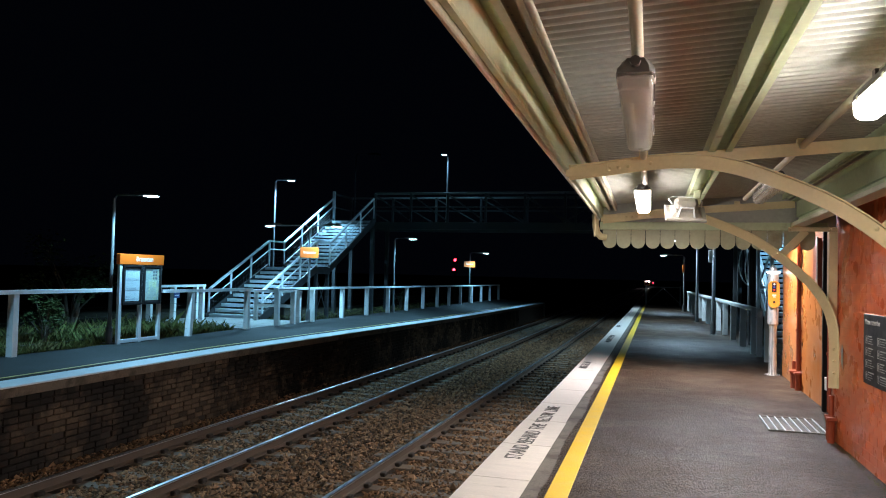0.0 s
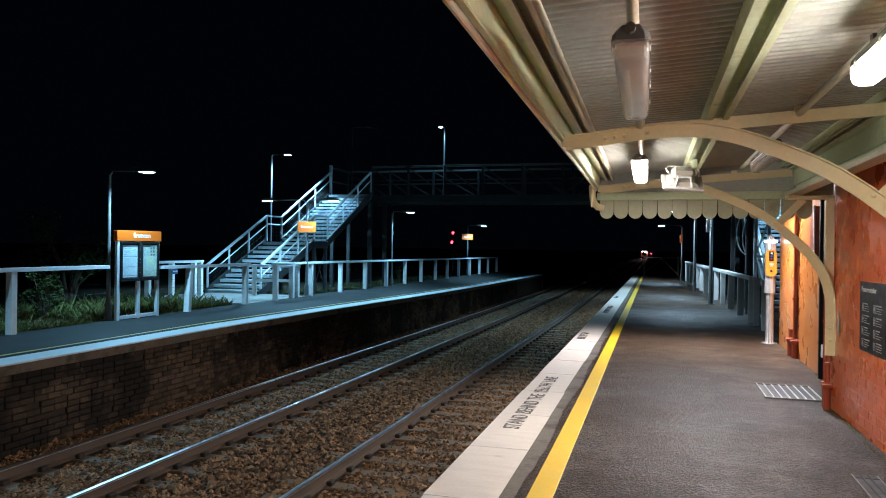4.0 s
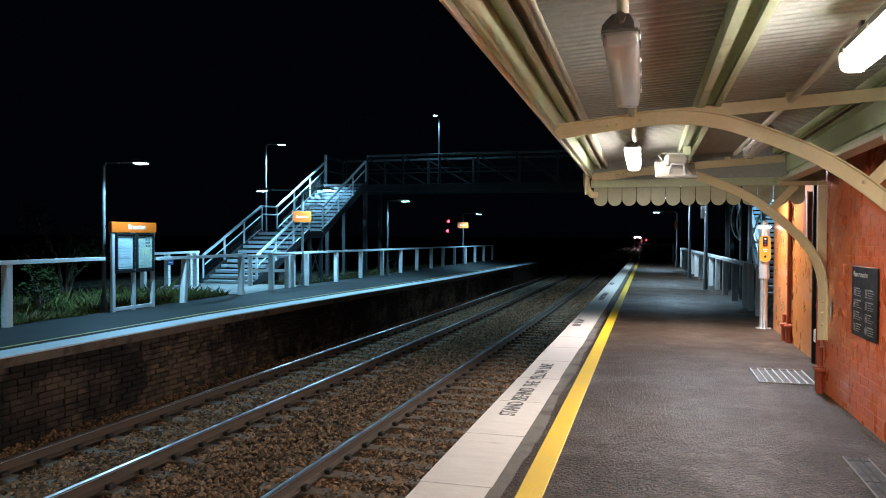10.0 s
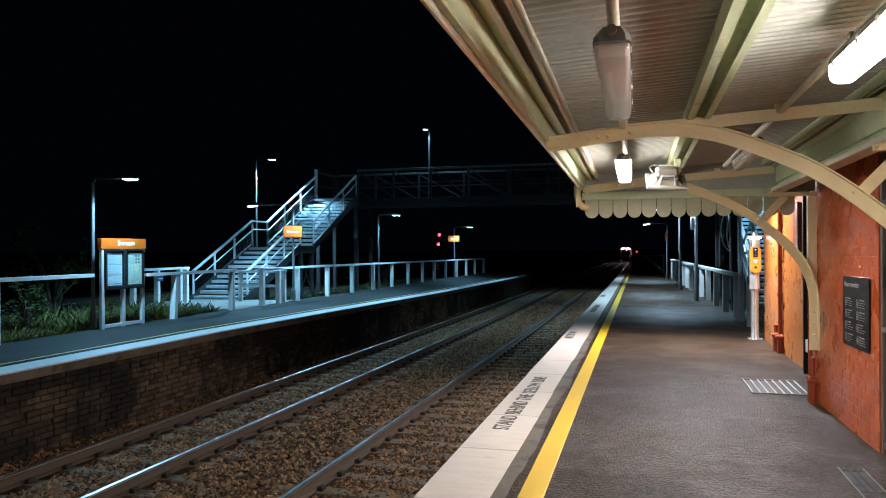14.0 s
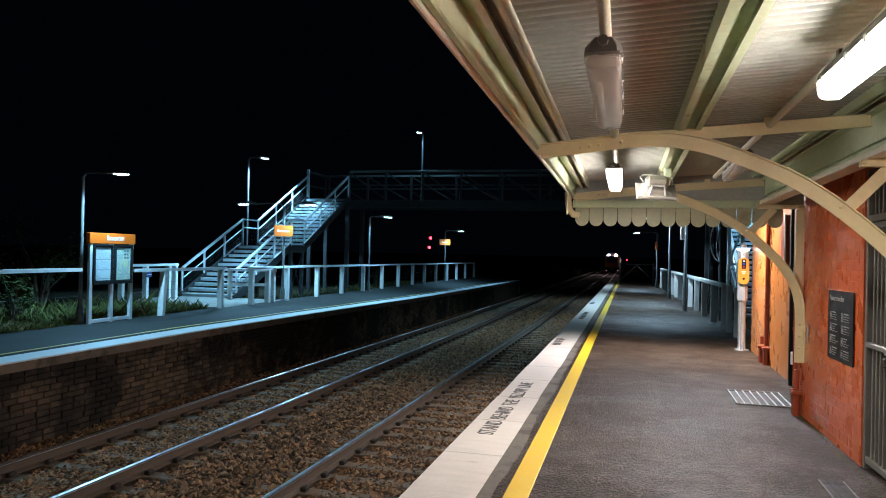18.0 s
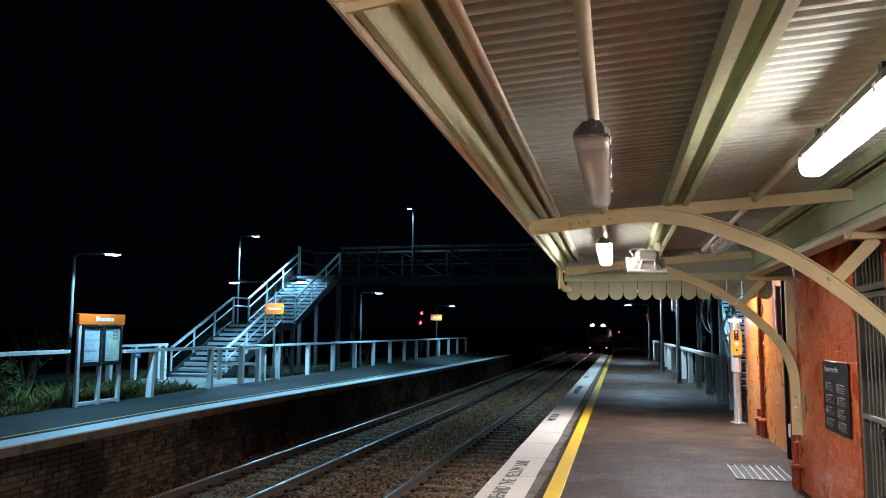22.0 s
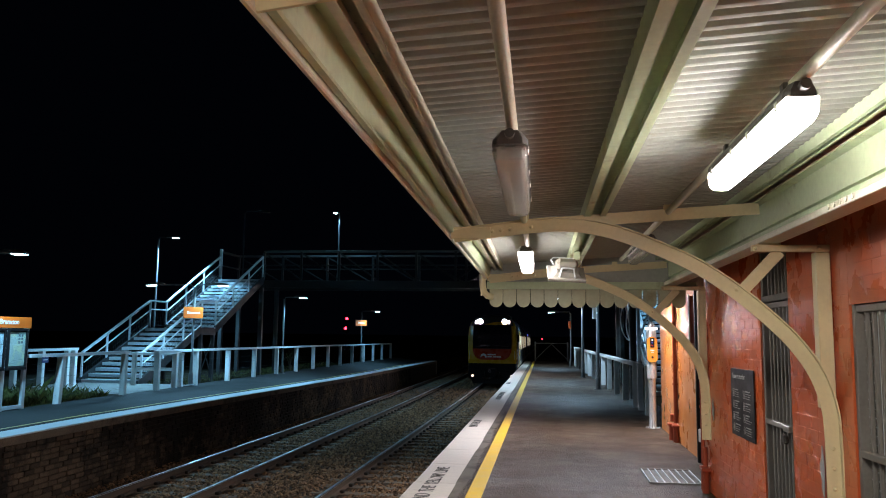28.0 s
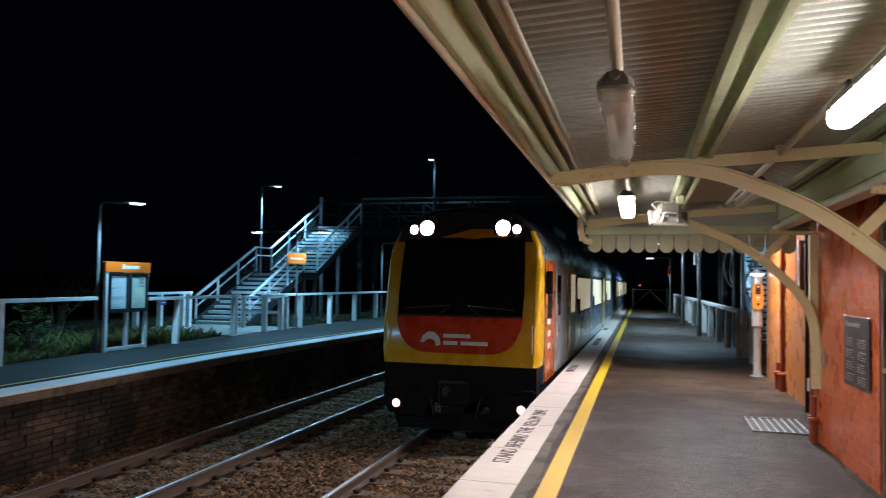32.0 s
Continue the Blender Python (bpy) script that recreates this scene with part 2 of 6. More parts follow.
M_FENCE = mat("white_fence_paint", (0.70, 0.71, 0.70), 0.55, vary=0.12, scale=4, grain=40, bump=0.25, stain=(0.40, 0.40, 0.38), stain_at=0.70, spread=0.08)
M_GALV = mat("galvanised_steel", (0.60, 0.64, 0.66), 0.5, metal=0.1, vary=0.12, scale=5, grain=30, bump=0.1)
M_POST = mat("grey_lamp_post_paint", (0.115, 0.12, 0.122), 0.5, vary=0.12, scale=4, grain=30)
M_DARKST = mat("dark_bridge_steel", (0.022, 0.024, 0.026), 0.6, metal=0.1, vary=0.2, scale=3, grain=30)
M_STEEL = mat("brushed_stainless", (0.66, 0.66, 0.65), 0.30, metal=0.6, vary=0.06, scale=3, grain=90, bump=0.05, stretch=(8, 8, 0.4))
M_TREAD = mat("stair_tread_steel", (0.42, 0.46, 0.48), 0.6, metal=0.0, vary=0.15, scale=3, grain=40)
M_SIGN = mat("orange_sign_enamel", (0.84, 0.135, 0.010), 0.45, vary=0.04, scale=3, grain=30, bump=0.02)
M_SPK = mat("aged_cream_plastic", (0.29, 0.275, 0.24), 0.45, vary=0.12, scale=6, grain=40, stain=(0.30, 0.27, 0.21), stain_at=0.62)
M_BLACK = mat("black_paint", (0.012, 0.012, 0.013), 0.5, spec=0.25, vary=0.2, scale=8, bump=0.05)
# Near black: the darkness of the unlit rooms is put into this colour.
M_DARK = mat("unlit_room_black", (0.02, 0.017, 0.014), 0.8, vary=0.3, scale=3)
M_WHITE = mat("white_enamel", (0.78, 0.78, 0.76), 0.4, vary=0.05, scale=4, grain=40, bump=0.03)
M_GREYP = mat("grey_plastic", (0.085, 0.08, 0.075), 0.45, vary=0.12, scale=8, bump=0.05)
M_GRILLE = mat("grey_security_steel", (0.165, 0.152, 0.130), 0.5, metal=0.2, vary=0.18, scale=6, grain=50, stain=(0.15, 0.10, 0.06), stain_at=0.66)
M_BLUESIGN = mat("dark_blue_enamel", (0.025, 0.055, 0.16), 0.4, vary=0.06)
M_PAPER = mat("timetable_paper", (0.36, 0.41, 0.43), 0.5, vary=0.08, scale=3, grain=12, bump=0.02)
M_INK = mat("printed_ink", (0.10, 0.11, 0.12), 0.6, vary=0.1)
M_GRASS = mat("dry_grass", (0.105, 0.118, 0.036), 0.8, vary=0.4, scale=1.2, grain=9, bump=0, spread=0.7, stain=(0.20, 0.16, 0.075), stain_at=0.60, island=True, spec=0.2)
M_LEAF = mat("dark_leaves", (0.055, 0.08, 0.026), 0.6, vary=0.3, scale=2, grain=20, bump=0, spread=0.45, island=True, spec=0.2)
M_SOIL = mat("dark_soil", (0.026, 0.023, 0.017), 0.95, vary=0.35, scale=1.2, grain=20, bump=0.6, spec=0.0)
M_BARK = mat("grey_bark", (0.11, 0.085, 0.065), 0.9, vary=0.3, scale=6, grain=40, bump=0.6)
M_ACRYL = glass("clear_diffuser", (0.92, 0.91, 0.88), 0.18, 0.78)
M_PANE = glass("clear_pane", (0.9, 0.95, 0.95), 0.02, 1.0)
M_TUBE_ON = glow("lit_tube_diffuser", (1.0, 0.965, 0.905), 60.0)
M_TUBE_DIM = glow("aged_tube_diffuser", (1.0, 0.955, 0.905), 40.0)
M_LED = glow("cool_lamp_lens", (0.45, 0.82, 1.0), 16.0)
M_RING = glow("help_lamp_ring", (0.85, 0.95, 1.0), 5.0)
M_REDLAMP = glow("red_signal_lens", (1.0, 0.03, 0.06), 14.0)
M_HEAD = glow("train_headlamp_lens", (1.0, 0.84, 0.84), 1000.0)
M_MARK = glow("train_marker_lens", (1.0, 0.90, 0.86), 60.0)
M_FOG = glow("train_low_lamp_lens", (1.0, 0.55, 0.45), 3.2)
M_BLUELAMP = glow("blue_side_lamp", (0.05, 0.08, 1.0), 12.0)


# ---- geometry makers ----
BASE = {}
# The platform falls gently away from the station and drifts towards the track; the building follows it.
LIE = [None]
FALL, DRIFT = 0.007, 0.0105


def platform_z(y):
    return -FALL * (y - 9.0)


def lie(p):
    """Where a point drawn on the level plan lies on the ground: 'station' for the building, 'platform' for its paint and paving, 'beyond' for what stands on it farther off."""
    x, y, z = p
    if LIE[0] == "station":
        return (x - 0.015 * (y - 7.2), y, z - 0.008 * (y - 7.2))
    if LIE[0] == "platform":
        return (x - DRIFT * (y - 6.0), y, z + platform_z(y))
    if LIE[0] == "beyond":
        k = (1.644 - 8.59 * FALL) / (1.644 - FALL * (y - 0.41))
        return (0.03 + k * (x - 0.03), 0.41 + k * (y - 0.41), 1.644 + k * (z - 1.644))
    return (x, y, z)



class G:
    """Collects vertices and faces of one mesh, in world metres."""

    def __init__(self):
        self.v, self.f = [], []

    def add(self, vs, fs):
        n = len(self.v)
        self.v += [tuple(p) for p in vs]
        self.f += [tuple(i + n for i in q) for q in fs]
        return self

    def box(self, x0, x1, y0, y1, z0, z1, c=0.0, m=None):
        """A box, its edges chamfered by c, turned by m."""
        if c <= 0:
            vs = [(x, y, z) for x in (x0, x1) for y in (y0, y1) for z in (z0, z1)]
            fs = [(0, 1, 3, 2), (4, 6, 7, 5), (0, 4, 5, 1), (2, 3, 7, 6), (0, 2, 6, 4), (1, 5, 7, 3)]
        else:
            c = min(c, (x1 - x0) / 2.2, (y1 - y0) / 2.2, (z1 - z0) / 2.2)
            vs, idx = [], {}
            for i, (x, sx) in enumerate(((x0, 1), (x1, -1))):
                for j, (y, sy) in enumerate(((y0, 1), (y1, -1))):
                    for k, (z, sz) in enumerate(((z0, 1), (z1, -1))):
                        for a in range(3):
                            idx[i, j, k, a] = len(vs)
                            p = [x + sx * c, y + sy * c, z + sz * c]
                            p[a] = (x, y, z)[a]
                            vs.append(tuple(p))
            I = idx
            fs = []
            for s in (0, 1):
                q = [(0, 0), (0, 1), (1, 1), (1, 0)]
                o = q if s == 0 else q[::-1]
                fs.append(tuple(I[s, a, b, 0] for a, b in o))
                fs.append(tuple(I[a, s, b, 1] for a, b in o[::-1]))
                fs.append(tuple(I[a, b, s, 2] for a, b in o))
            for a in (0, 1):
                for b in (0, 1):
                    e = [(I[a, b, 0, 0], I[a, b, 1, 0], I[a, b, 1, 1], I[a, b, 0, 1]),
                         (I[a, 0, b, 0], I[a, 1, b, 0], I[a, 1, b, 2], I[a, 0, b, 2]),
                         (I[0, a, b, 1], I[1, a, b, 1], I[1, a, b, 2], I[0, a, b, 2])]
                    fs += e
                    fs += [(I[a, b, k, 0], I[a, b, k, 1], I[a, b, k, 2]) for k in (0, 1)]
        if m is not None:
            vs = [tuple(m @ Vector(p)) for p in vs]
        return self.add(vs, fs)

    def tube(self, pts, r, n=10, caps=True):
        """A round bar along points; r: one radius, or one for each."""
        pts = [Vector(p) for p in pts]
        rs = r if isinstance(r, (list, tuple)) else [r] * len(pts)
        vs, up = [], None
        for i, p in enumerate(pts):
            d = (pts[min(i + 1, len(pts) - 1)] - pts[max(i - 1, 0)]).normalized()
            if up is None:
                up = Vector((0, 0, 1)) if abs(d.z) < 0.9 else Vector((0, 1, 0))
            a = d.cross(up).normalized()
            up = a.cross(d).normalized()
            vs += [p + (a * math.cos(t) + up * math.sin(t)) * rs[i] for t in (2 * math.pi * k / n for k in range(n))]
        fs = [(i * n + k, i * n + (k + 1) % n, (i + 1) * n + (k + 1) % n, (i + 1) * n + k)
              for i in range(len(pts) - 1) for k in range(n)]
        if caps:
            fs += [tuple(range(n - 1, -1, -1)), tuple(range((len(pts) - 1) * n, len(pts) * n))]
        return self.add(vs, fs)

    def sweep(self, pts, w, h, side=(0, 1, 0)):
        """A flat bar along points: w along side, h across."""
        pts = [Vector(p) for p in pts]
        s = Vector(side).normalized()
        vs = []
        for i, p in enumerate(pts):
            d = (pts[min(i + 1, len(pts) - 1)] - pts[max(i - 1, 0)]).normalized()
            n = d.cross(s).normalized()
            vs += [p + s * a * w / 2 + n * b * h / 2 for a, b in ((-1, -1), (1, -1), (1, 1), (-1, 1))]
        k = len(pts)
        fs = [(4 * i + a, 4 * i + (a + 1) % 4, 4 * i + 4 + (a + 1) % 4, 4 * i + 4 + a) for i in range(k - 1) for a in range(4)]
        fs += [(3, 2, 1, 0), tuple(4 * (k - 1) + a for a in range(4))]
        return self.add(vs, fs)

    def prism(self, outline, axis, a, b):
        """An outline pushed from a to b along an axis; outline in the other two axes, in order."""
        n = len(outline)
        at = {"x": lambda p, q: (q, p[0], p[1]), "y": lambda p, q: (p[0], q, p[1]), "z": lambda p, q: (p[0], p[1], q)}[axis]
        vs = [at(p, a) for p in outline] + [at(p, b) for p in outline]
        fs = [(i, (i + 1) % n, n + (i + 1) % n, n + i) for i in range(n)] + [tuple(range(n - 1, -1, -1)), tuple(range(n, 2 * n))]
        return self.add(vs, fs)

    def loft(self, rings, caps=True):
        n = len(rings[0])
        vs = [p for r in rings for p in r]
        fs = [(i * n + k, i * n + (k + 1) % n, (i + 1) * n + (k + 1) % n, (i + 1) * n + k) for i in range(len(rings) - 1) for k in range(n)]
        if caps:
            fs += [tuple(range(n - 1, -1, -1)), tuple(range((len(rings) - 1) * n, len(rings) * n))]
        return self.add(vs, fs)

    def ball(self, c, r, n=10, squash=(1, 1, 1)):
        rings = []
        for i in range(1, n // 2 + 1):
            t = math.pi * i / (n // 2 + 1)
            rings.append([(c[0] + r * squash[0] * math.sin(t) * math.cos(u), c[1] + r * squash[1] * math.sin(t) * math.sin(u),
                           c[2] - r * squash[2] * math.cos(t)) for u in (2 * math.pi * k / n for k in range(n))])
        return self.loft(rings)

    def mesh(self, name, base=(0, 0, 0), smooth=False, fix=True):
        me = bpy.data.meshes.new(name)
        v = np.array([lie(p) for p in self.v] if LIE[0] else self.v, float).reshape(-1, 3) - np.array(base, float)
        me.from_pydata(v.tolist(), [], self.f)
        if fix:
            bm = bmesh.new(); bm.from_mesh(me)
            bmesh.ops.recalc_face_normals(bm, faces=bm.faces)
            bm.to_mesh(me); bm.free()
        if smooth:
            me.polygons.foreach_set("use_smooth", [True] * len(me.polygons))
            me.set_sharp_from_angle(angle=radians(40))
        return me


def thing(name, at, label, category, group="", kind=""):
    e = new(name)
    e.location = BASE[e] = lie(at)
    e.empty_display_size = 0.2
    return tagged(e, label, category, group, kind)


def part(name, g, material, parent, label="", smooth=False, kind=""):
    """One mesh under a thing or under a part; g in world metres."""
    ob = new(name, g.mesh(name, BASE[parent], smooth))
    ob.data.materials.append(material)
    ob.parent = parent
    BASE[ob] = BASE[parent]
    return tagged(ob, label, kind=kind)


def solid(name, g, material, label, category, kind="structure", smooth=False, at=(0, 0, 0), group="", fix=True):
    """A top-level mesh."""
    ob = new(name, g.mesh(name, at, smooth, fix))
    ob.location = at
    ob.data.materials.append(material)
    BASE[ob] = tuple(at)
    return tagged(ob, label, category, group, kind)


def lettering(name, body, size, m, material, parent=None, bold=0.0, squeeze=1.0, label="", category="", span=None):
    """Words with the built-in font, as a thin mesh at the pose m."""
    cu = bpy.data.curves.new(name, "FONT")
    cu.body, cu.size, cu.extrude, cu.offset = body, size, 0.0012, bold
    cu.align_x, cu.align_y = "CENTER", "CENTER"
    tmp = bpy.data.objects.new(name, cu)
    scene.collection.objects.link(tmp)
    bpy.context.view_layer.update()
    me = bpy.data.meshes.new_from_object(tmp.evaluated_get(bpy.context.evaluated_depsgraph_get()))
    bpy.data.objects.remove(tmp)
    stretch = (squeeze, 1.0)
    if span:
        xs, ys = [v.co.x for v in me.vertices], [v.co.y for v in me.vertices]
        stretch = (span[0] / (max(xs) - min(xs)), span[1] / (max(ys) - min(ys)))
    me.transform(m @ Matrix.Diagonal((*stretch, 1, 1)))
    for v in me.vertices:
        v.co = lie(v.co)
    if parent:
        me.transform(Matrix.Translation(-Vector(BASE[parent])))
    ob = new(name, me)
    ob.data.materials.clear()
    ob.data.materials.append(material)
    if parent:
        ob.parent = parent
        BASE[ob] = BASE[parent]
    else:
        tagged(ob, label, category)
    return ob


def painted_words(body, m, length, height, material, label):
    """A line of words on the ground, each word a part, spread over its true length."""
    words = body.split()
    t = thing("painted_words", tuple(m.translation), label, "painted words", "platform edge words")
    units = [sum(0.45 if c == "I" else 1.12 if c in "MW" else 0.86 if c == "L" else 1.0 for c in w) for w in words]
    k = length / (sum(units) + 0.62 * (len(words) - 1))
    x = -length / 2
    for w, u in zip(words, units):
        lettering("word", w, height, m @ Matrix.Translation((x + u * k / 2, 0, 0)), material, t, span=((u - 0.14) * k, height))
        x += (u + 0.62) * k


def lamp(name, kind, at, energy, colour, target=None, **kw):
    d = bpy.data.lights.new(name, kind)
    d.energy, d.color = energy, colour
    for k, v in kw.items():
        if k == "radius":
            d.shadow_soft_size = v
        elif k == "cone":
            d.spot_size = radians(v)
        elif k == "blend":
            d.spot_blend = v
        elif k == "area":
            d.shape, d.size, d.size_y = "RECTANGLE", v[0], v[1]
    o = new(name, d)
    o.matrix_world = look(lie(at), lie(target or (at[0], at[1] + 0.001, at[2] - 1)))
    return o


# ---- the line of the railway: straight past the platforms, then bending and falling gently away ----
def bend(y):
    u = y - 30.0
    return -0.0127 * 0.5 * (u + math.sqrt(u * u + 64.0))


def fall(y):
    u = y - 11.0
    return -0.0050 * 0.5 * (u + math.sqrt(u * u + 120.0)) + 0.006


COOL = (0.25, 0.67, 1.0)
WALL_X = 1.78
FENCE_X = -11.5
FAR_EDGE = ((-12.0, -8.33, 0.0), (14.0, -8.33, 0.0), (19.2, -8.33, -0.045), (24.0, -8.33, -0.10), (30.5, -8.34, -0.17), (40.0, -8.37, -0.23), (57.0, -8.42, -0.31))


def far_edge(y):
    return float(np.interp(y, [p[0] for p in FAR_EDGE], [p[1] for p in FAR_EDGE])), float(np.interp(y, [p[0] for p in FAR_EDGE], [p[2] for p in FAR_EDGE]))


# ==== the ground, the tracks and the platforms ====
def ribbon(ys, section):
    """A sheet along y: section(y) gives the points across."""
    g = G()
    rows = [section(y) for y in ys]
    n = len(rows[0])
    g.add([p for r in rows for p in r], [(i * n + k, i * n + k + 1, (i + 1) * n + k + 1, (i + 1) * n + k) for i in range(len(rows) - 1) for k in range(n - 1)])
    return g


YS = [-60, -30, -12] + list(range(-8, 60, 2)) + list(range(60, 480, 12)) + [900, 3000]
Z_BED = -1.30
g = ribbon(YS, lambda y: [(x + (bend(y) if y < 900 else -11), y, z + (fall(y) if y < 900 else -2)) for x, z in
                          ((-3000, -1.5), (-60, -1.0), (-30, -0.55), (-18, -0.25), (-12.2, -0.22), (-9.2, -0.4), (-9.0, Z_BED), (-1.2, Z_BED), (-1.0, -0.5), (4.0, -0.35), (20, -0.4), (60, -1.0), (3000, -1.5))])
ground = solid("ground", g, M_SOIL, "dark bare earth falling away beside the railway", "ground", fix=False)
g = ribbon([y for y in YS if y < 900], lambda y: [(x + bend(y), y, z + fall(y)) for x, z in ((-8.9, -1.34), (-8.2, -1.27), (-5.0, -1.25), (-4.9, -1.27), (-3.2, -1.25), (-1.3, -1.27))])
bed = solid("ballast_bed", g, M_BED, "brown crushed stone bed under both railway tracks", "ballast", fix=False)


PLATFORM_END = 61.5
LIE[0] = "platform"
g = ribbon([-12] + list(range(-8, 60, 2)) + [PLATFORM_END], lambda y: [(-1.40, y, -1.3), (-1.40, y, -0.13), (-1.445, y, -0.12), (-1.445, y, -0.002),
                                                                     (-0.97, y, -0.002), (2.9, y, 0.0), (2.9, y, -0.6)])
platform = solid("platform_near", g, M_ASPH, "worn dark asphalt railway platform, patched and stained", "platform", fix=False)
g = G().box(-1.3, 2.8, PLATFORM_END, PLATFORM_END + 0.3, -1.3, -0.02)
solid("platform_end_wall", g, M_CONC, "concrete end wall of the platform", "wall")
g = G()
rnd = random.Random(5)
for i in range(60):
    y0 = -8 + i * 1.31
    y1 = y0 + 1.30
    if y1 > PLATFORM_END:
        break
    j = rnd.uniform(-0.008, 0.008)
    k = rnd.uniform(-0.006, 0.004)
    vs = [(-1.448 + k, y0, 0.004), (-0.975 + j, y0, 0.004), (-0.975 + j, y1, 0.004), (-1.448 + k, y1, 0.004)]
    g.add(vs + [(x, y, -0.06) for x, y, z in vs], [(0, 1, 2, 3), (0, 4, 5, 1), (1, 5, 6, 2), (2, 6, 7, 3), (3, 7, 4, 0)])
edge_line = solid("edge_line_near", g, M_WLINE, "worn white painted coping slabs along the platform edge", "platform edge")
g = ribbon(list(range(-12, 60, 2)) + [PLATFORM_END - 0.2], lambda y: [(-0.800, y, 0.004), (-0.795, y, 0.007), (-0.640, y, 0.007), (-0.635, y, 0.004)])
solid("yellow_line_near", g, M_YLINE, "worn yellow safety line painted on the platform", "safety line", fix=False)
for k, (words, y, length) in enumerate((("STAND BEHIND THE YELLOW LINE", 8.58, 2.98), ("MIND THE GAP", 15.2, 1.25), ("STAND BEHIND THE YELLOW LINE", 22.7, 2.98), ("MIND THE GAP", 29.4, 1.25), ("MIND THE GAP", 1.4, 1.25))):
    painted_words(words, Matrix.Translation((-1.235 - (0.06 if k in (1, 3) else 0), y, 0.0065)) @ pose(0, 0, 0, 0, 0, 90), length, 0.155, M_TEXT, "dark stencilled warning words on the white platform edge")

# bare concrete beside the white paint, with a ragged edge
g = G()
rnd = random.Random(9)
ys = [-8 + 0.16 * i for i in range(430)]
ws = [0.115 + 0.02 * math.sin(y * 2.1) + rnd.uniform(-0.012, 0.012) for y in ys]
g.add([p for y, w in zip(ys, ws) for p in ((-0.985, y, 0.0025), (-0.975 + w, y, 0.0025))], [(2 * i, 2 * i + 1, 2 * i + 3, 2 * i + 2) for i in range(len(ys) - 1)])
solid("coping_concrete", g, M_STRIP, "bare grey concrete strip with a ragged edge", "platform edge", fix=False)

LIE[0] = None
# the far platform
FYS = [-12, -6, 0, 4] + list(range(8, 56, 2)) + [56.5]
g = ribbon(FYS, lambda y: [(far_edge(y)[0] + 0.02, y, far_edge(y)[1] - 0.004), (far_edge(y)[0] - 1.0, y, far_edge(y)[1] - 0.025), (-11.75, y, -0.085), (-11.85, y, -0.3)])
solid("platform_far", g, M_ASPHF, "dark asphalt platform across the tracks", "platform", fix=False)
g = G()
for y0, y1 in zip(FYS[:-1], FYS[1:]):
    (a, za), (b, zb) = far_edge(y0), far_edge(y1)
    vs = [(a + 0.03, y0, za + 0.006), (a - 0.48, y0, za + 0.004), (b - 0.48, y1, zb + 0.004), (b + 0.03, y1, zb + 0.006)]
    g.add(vs + [(x, y, z - 0.022) for x, y, z in vs], [(0, 1, 2, 3), (0, 4, 5, 1), (1, 5, 6, 2), (2, 6, 7, 3), (3, 7, 4, 0)])
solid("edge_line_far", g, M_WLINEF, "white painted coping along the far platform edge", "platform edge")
g = ribbon(FYS, lambda y: [(far_edge(y)[0] - 0.77, y, far_edge(y)[1] + 0.0), (far_edge(y)[0] - 0.69, y, far_edge(y)[1] + 0.001)])
solid("yellow_line_far", g, M_YDULL, "thin yellow safety line on the far platform", "safety line", fix=False)
g = ribbon(FYS, lambda y: [(far_edge(y)[0] - 0.055, y, -1.4), (far_edge(y)[0] - 0.055, y, far_edge(y)[1] - 0.10)])
far_wall = solid("wall_platform_far", g, M_MORT, "old sooty brick retaining wall of the far platform", "wall", fix=False)
g = ribbon(FYS, lambda y: [(far_edge(y)[0] + 0.005, y, far_edge(y)[1] - 0.15), (far_edge(y)[0] + 0.02, y, far_edge(y)[1] - 0.012)])
solid("coping_band_far", g, M_CONCD, "dirty rendered band below the far coping", "wall", fix=False)
x, z = far_edge(56.5)
solid("platform_far_end", G().box(-11.8, x - 0.02, 56.5, 56.8, -1.3, z - 0.02), M_CONC, "concrete end of the far platform", "wall")


# rails and sleepers
def rail_profile(cx, top):
    return [(cx - 0.075, top - 0.17), (cx + 0.075, top - 0.17), (cx + 0.075, top - 0.155), (cx + 0.012, top - 0.13), (cx + 0.012, top - 0.045),
            (cx + 0.036, top - 0.035), (cx + 0.036, top - 0.006), (cx - 0.036, top - 0.006), (cx - 0.036, top - 0.035), (cx - 0.012, top - 0.045), (cx - 0.012, top - 0.13), (cx - 0.075, top - 0.155)]


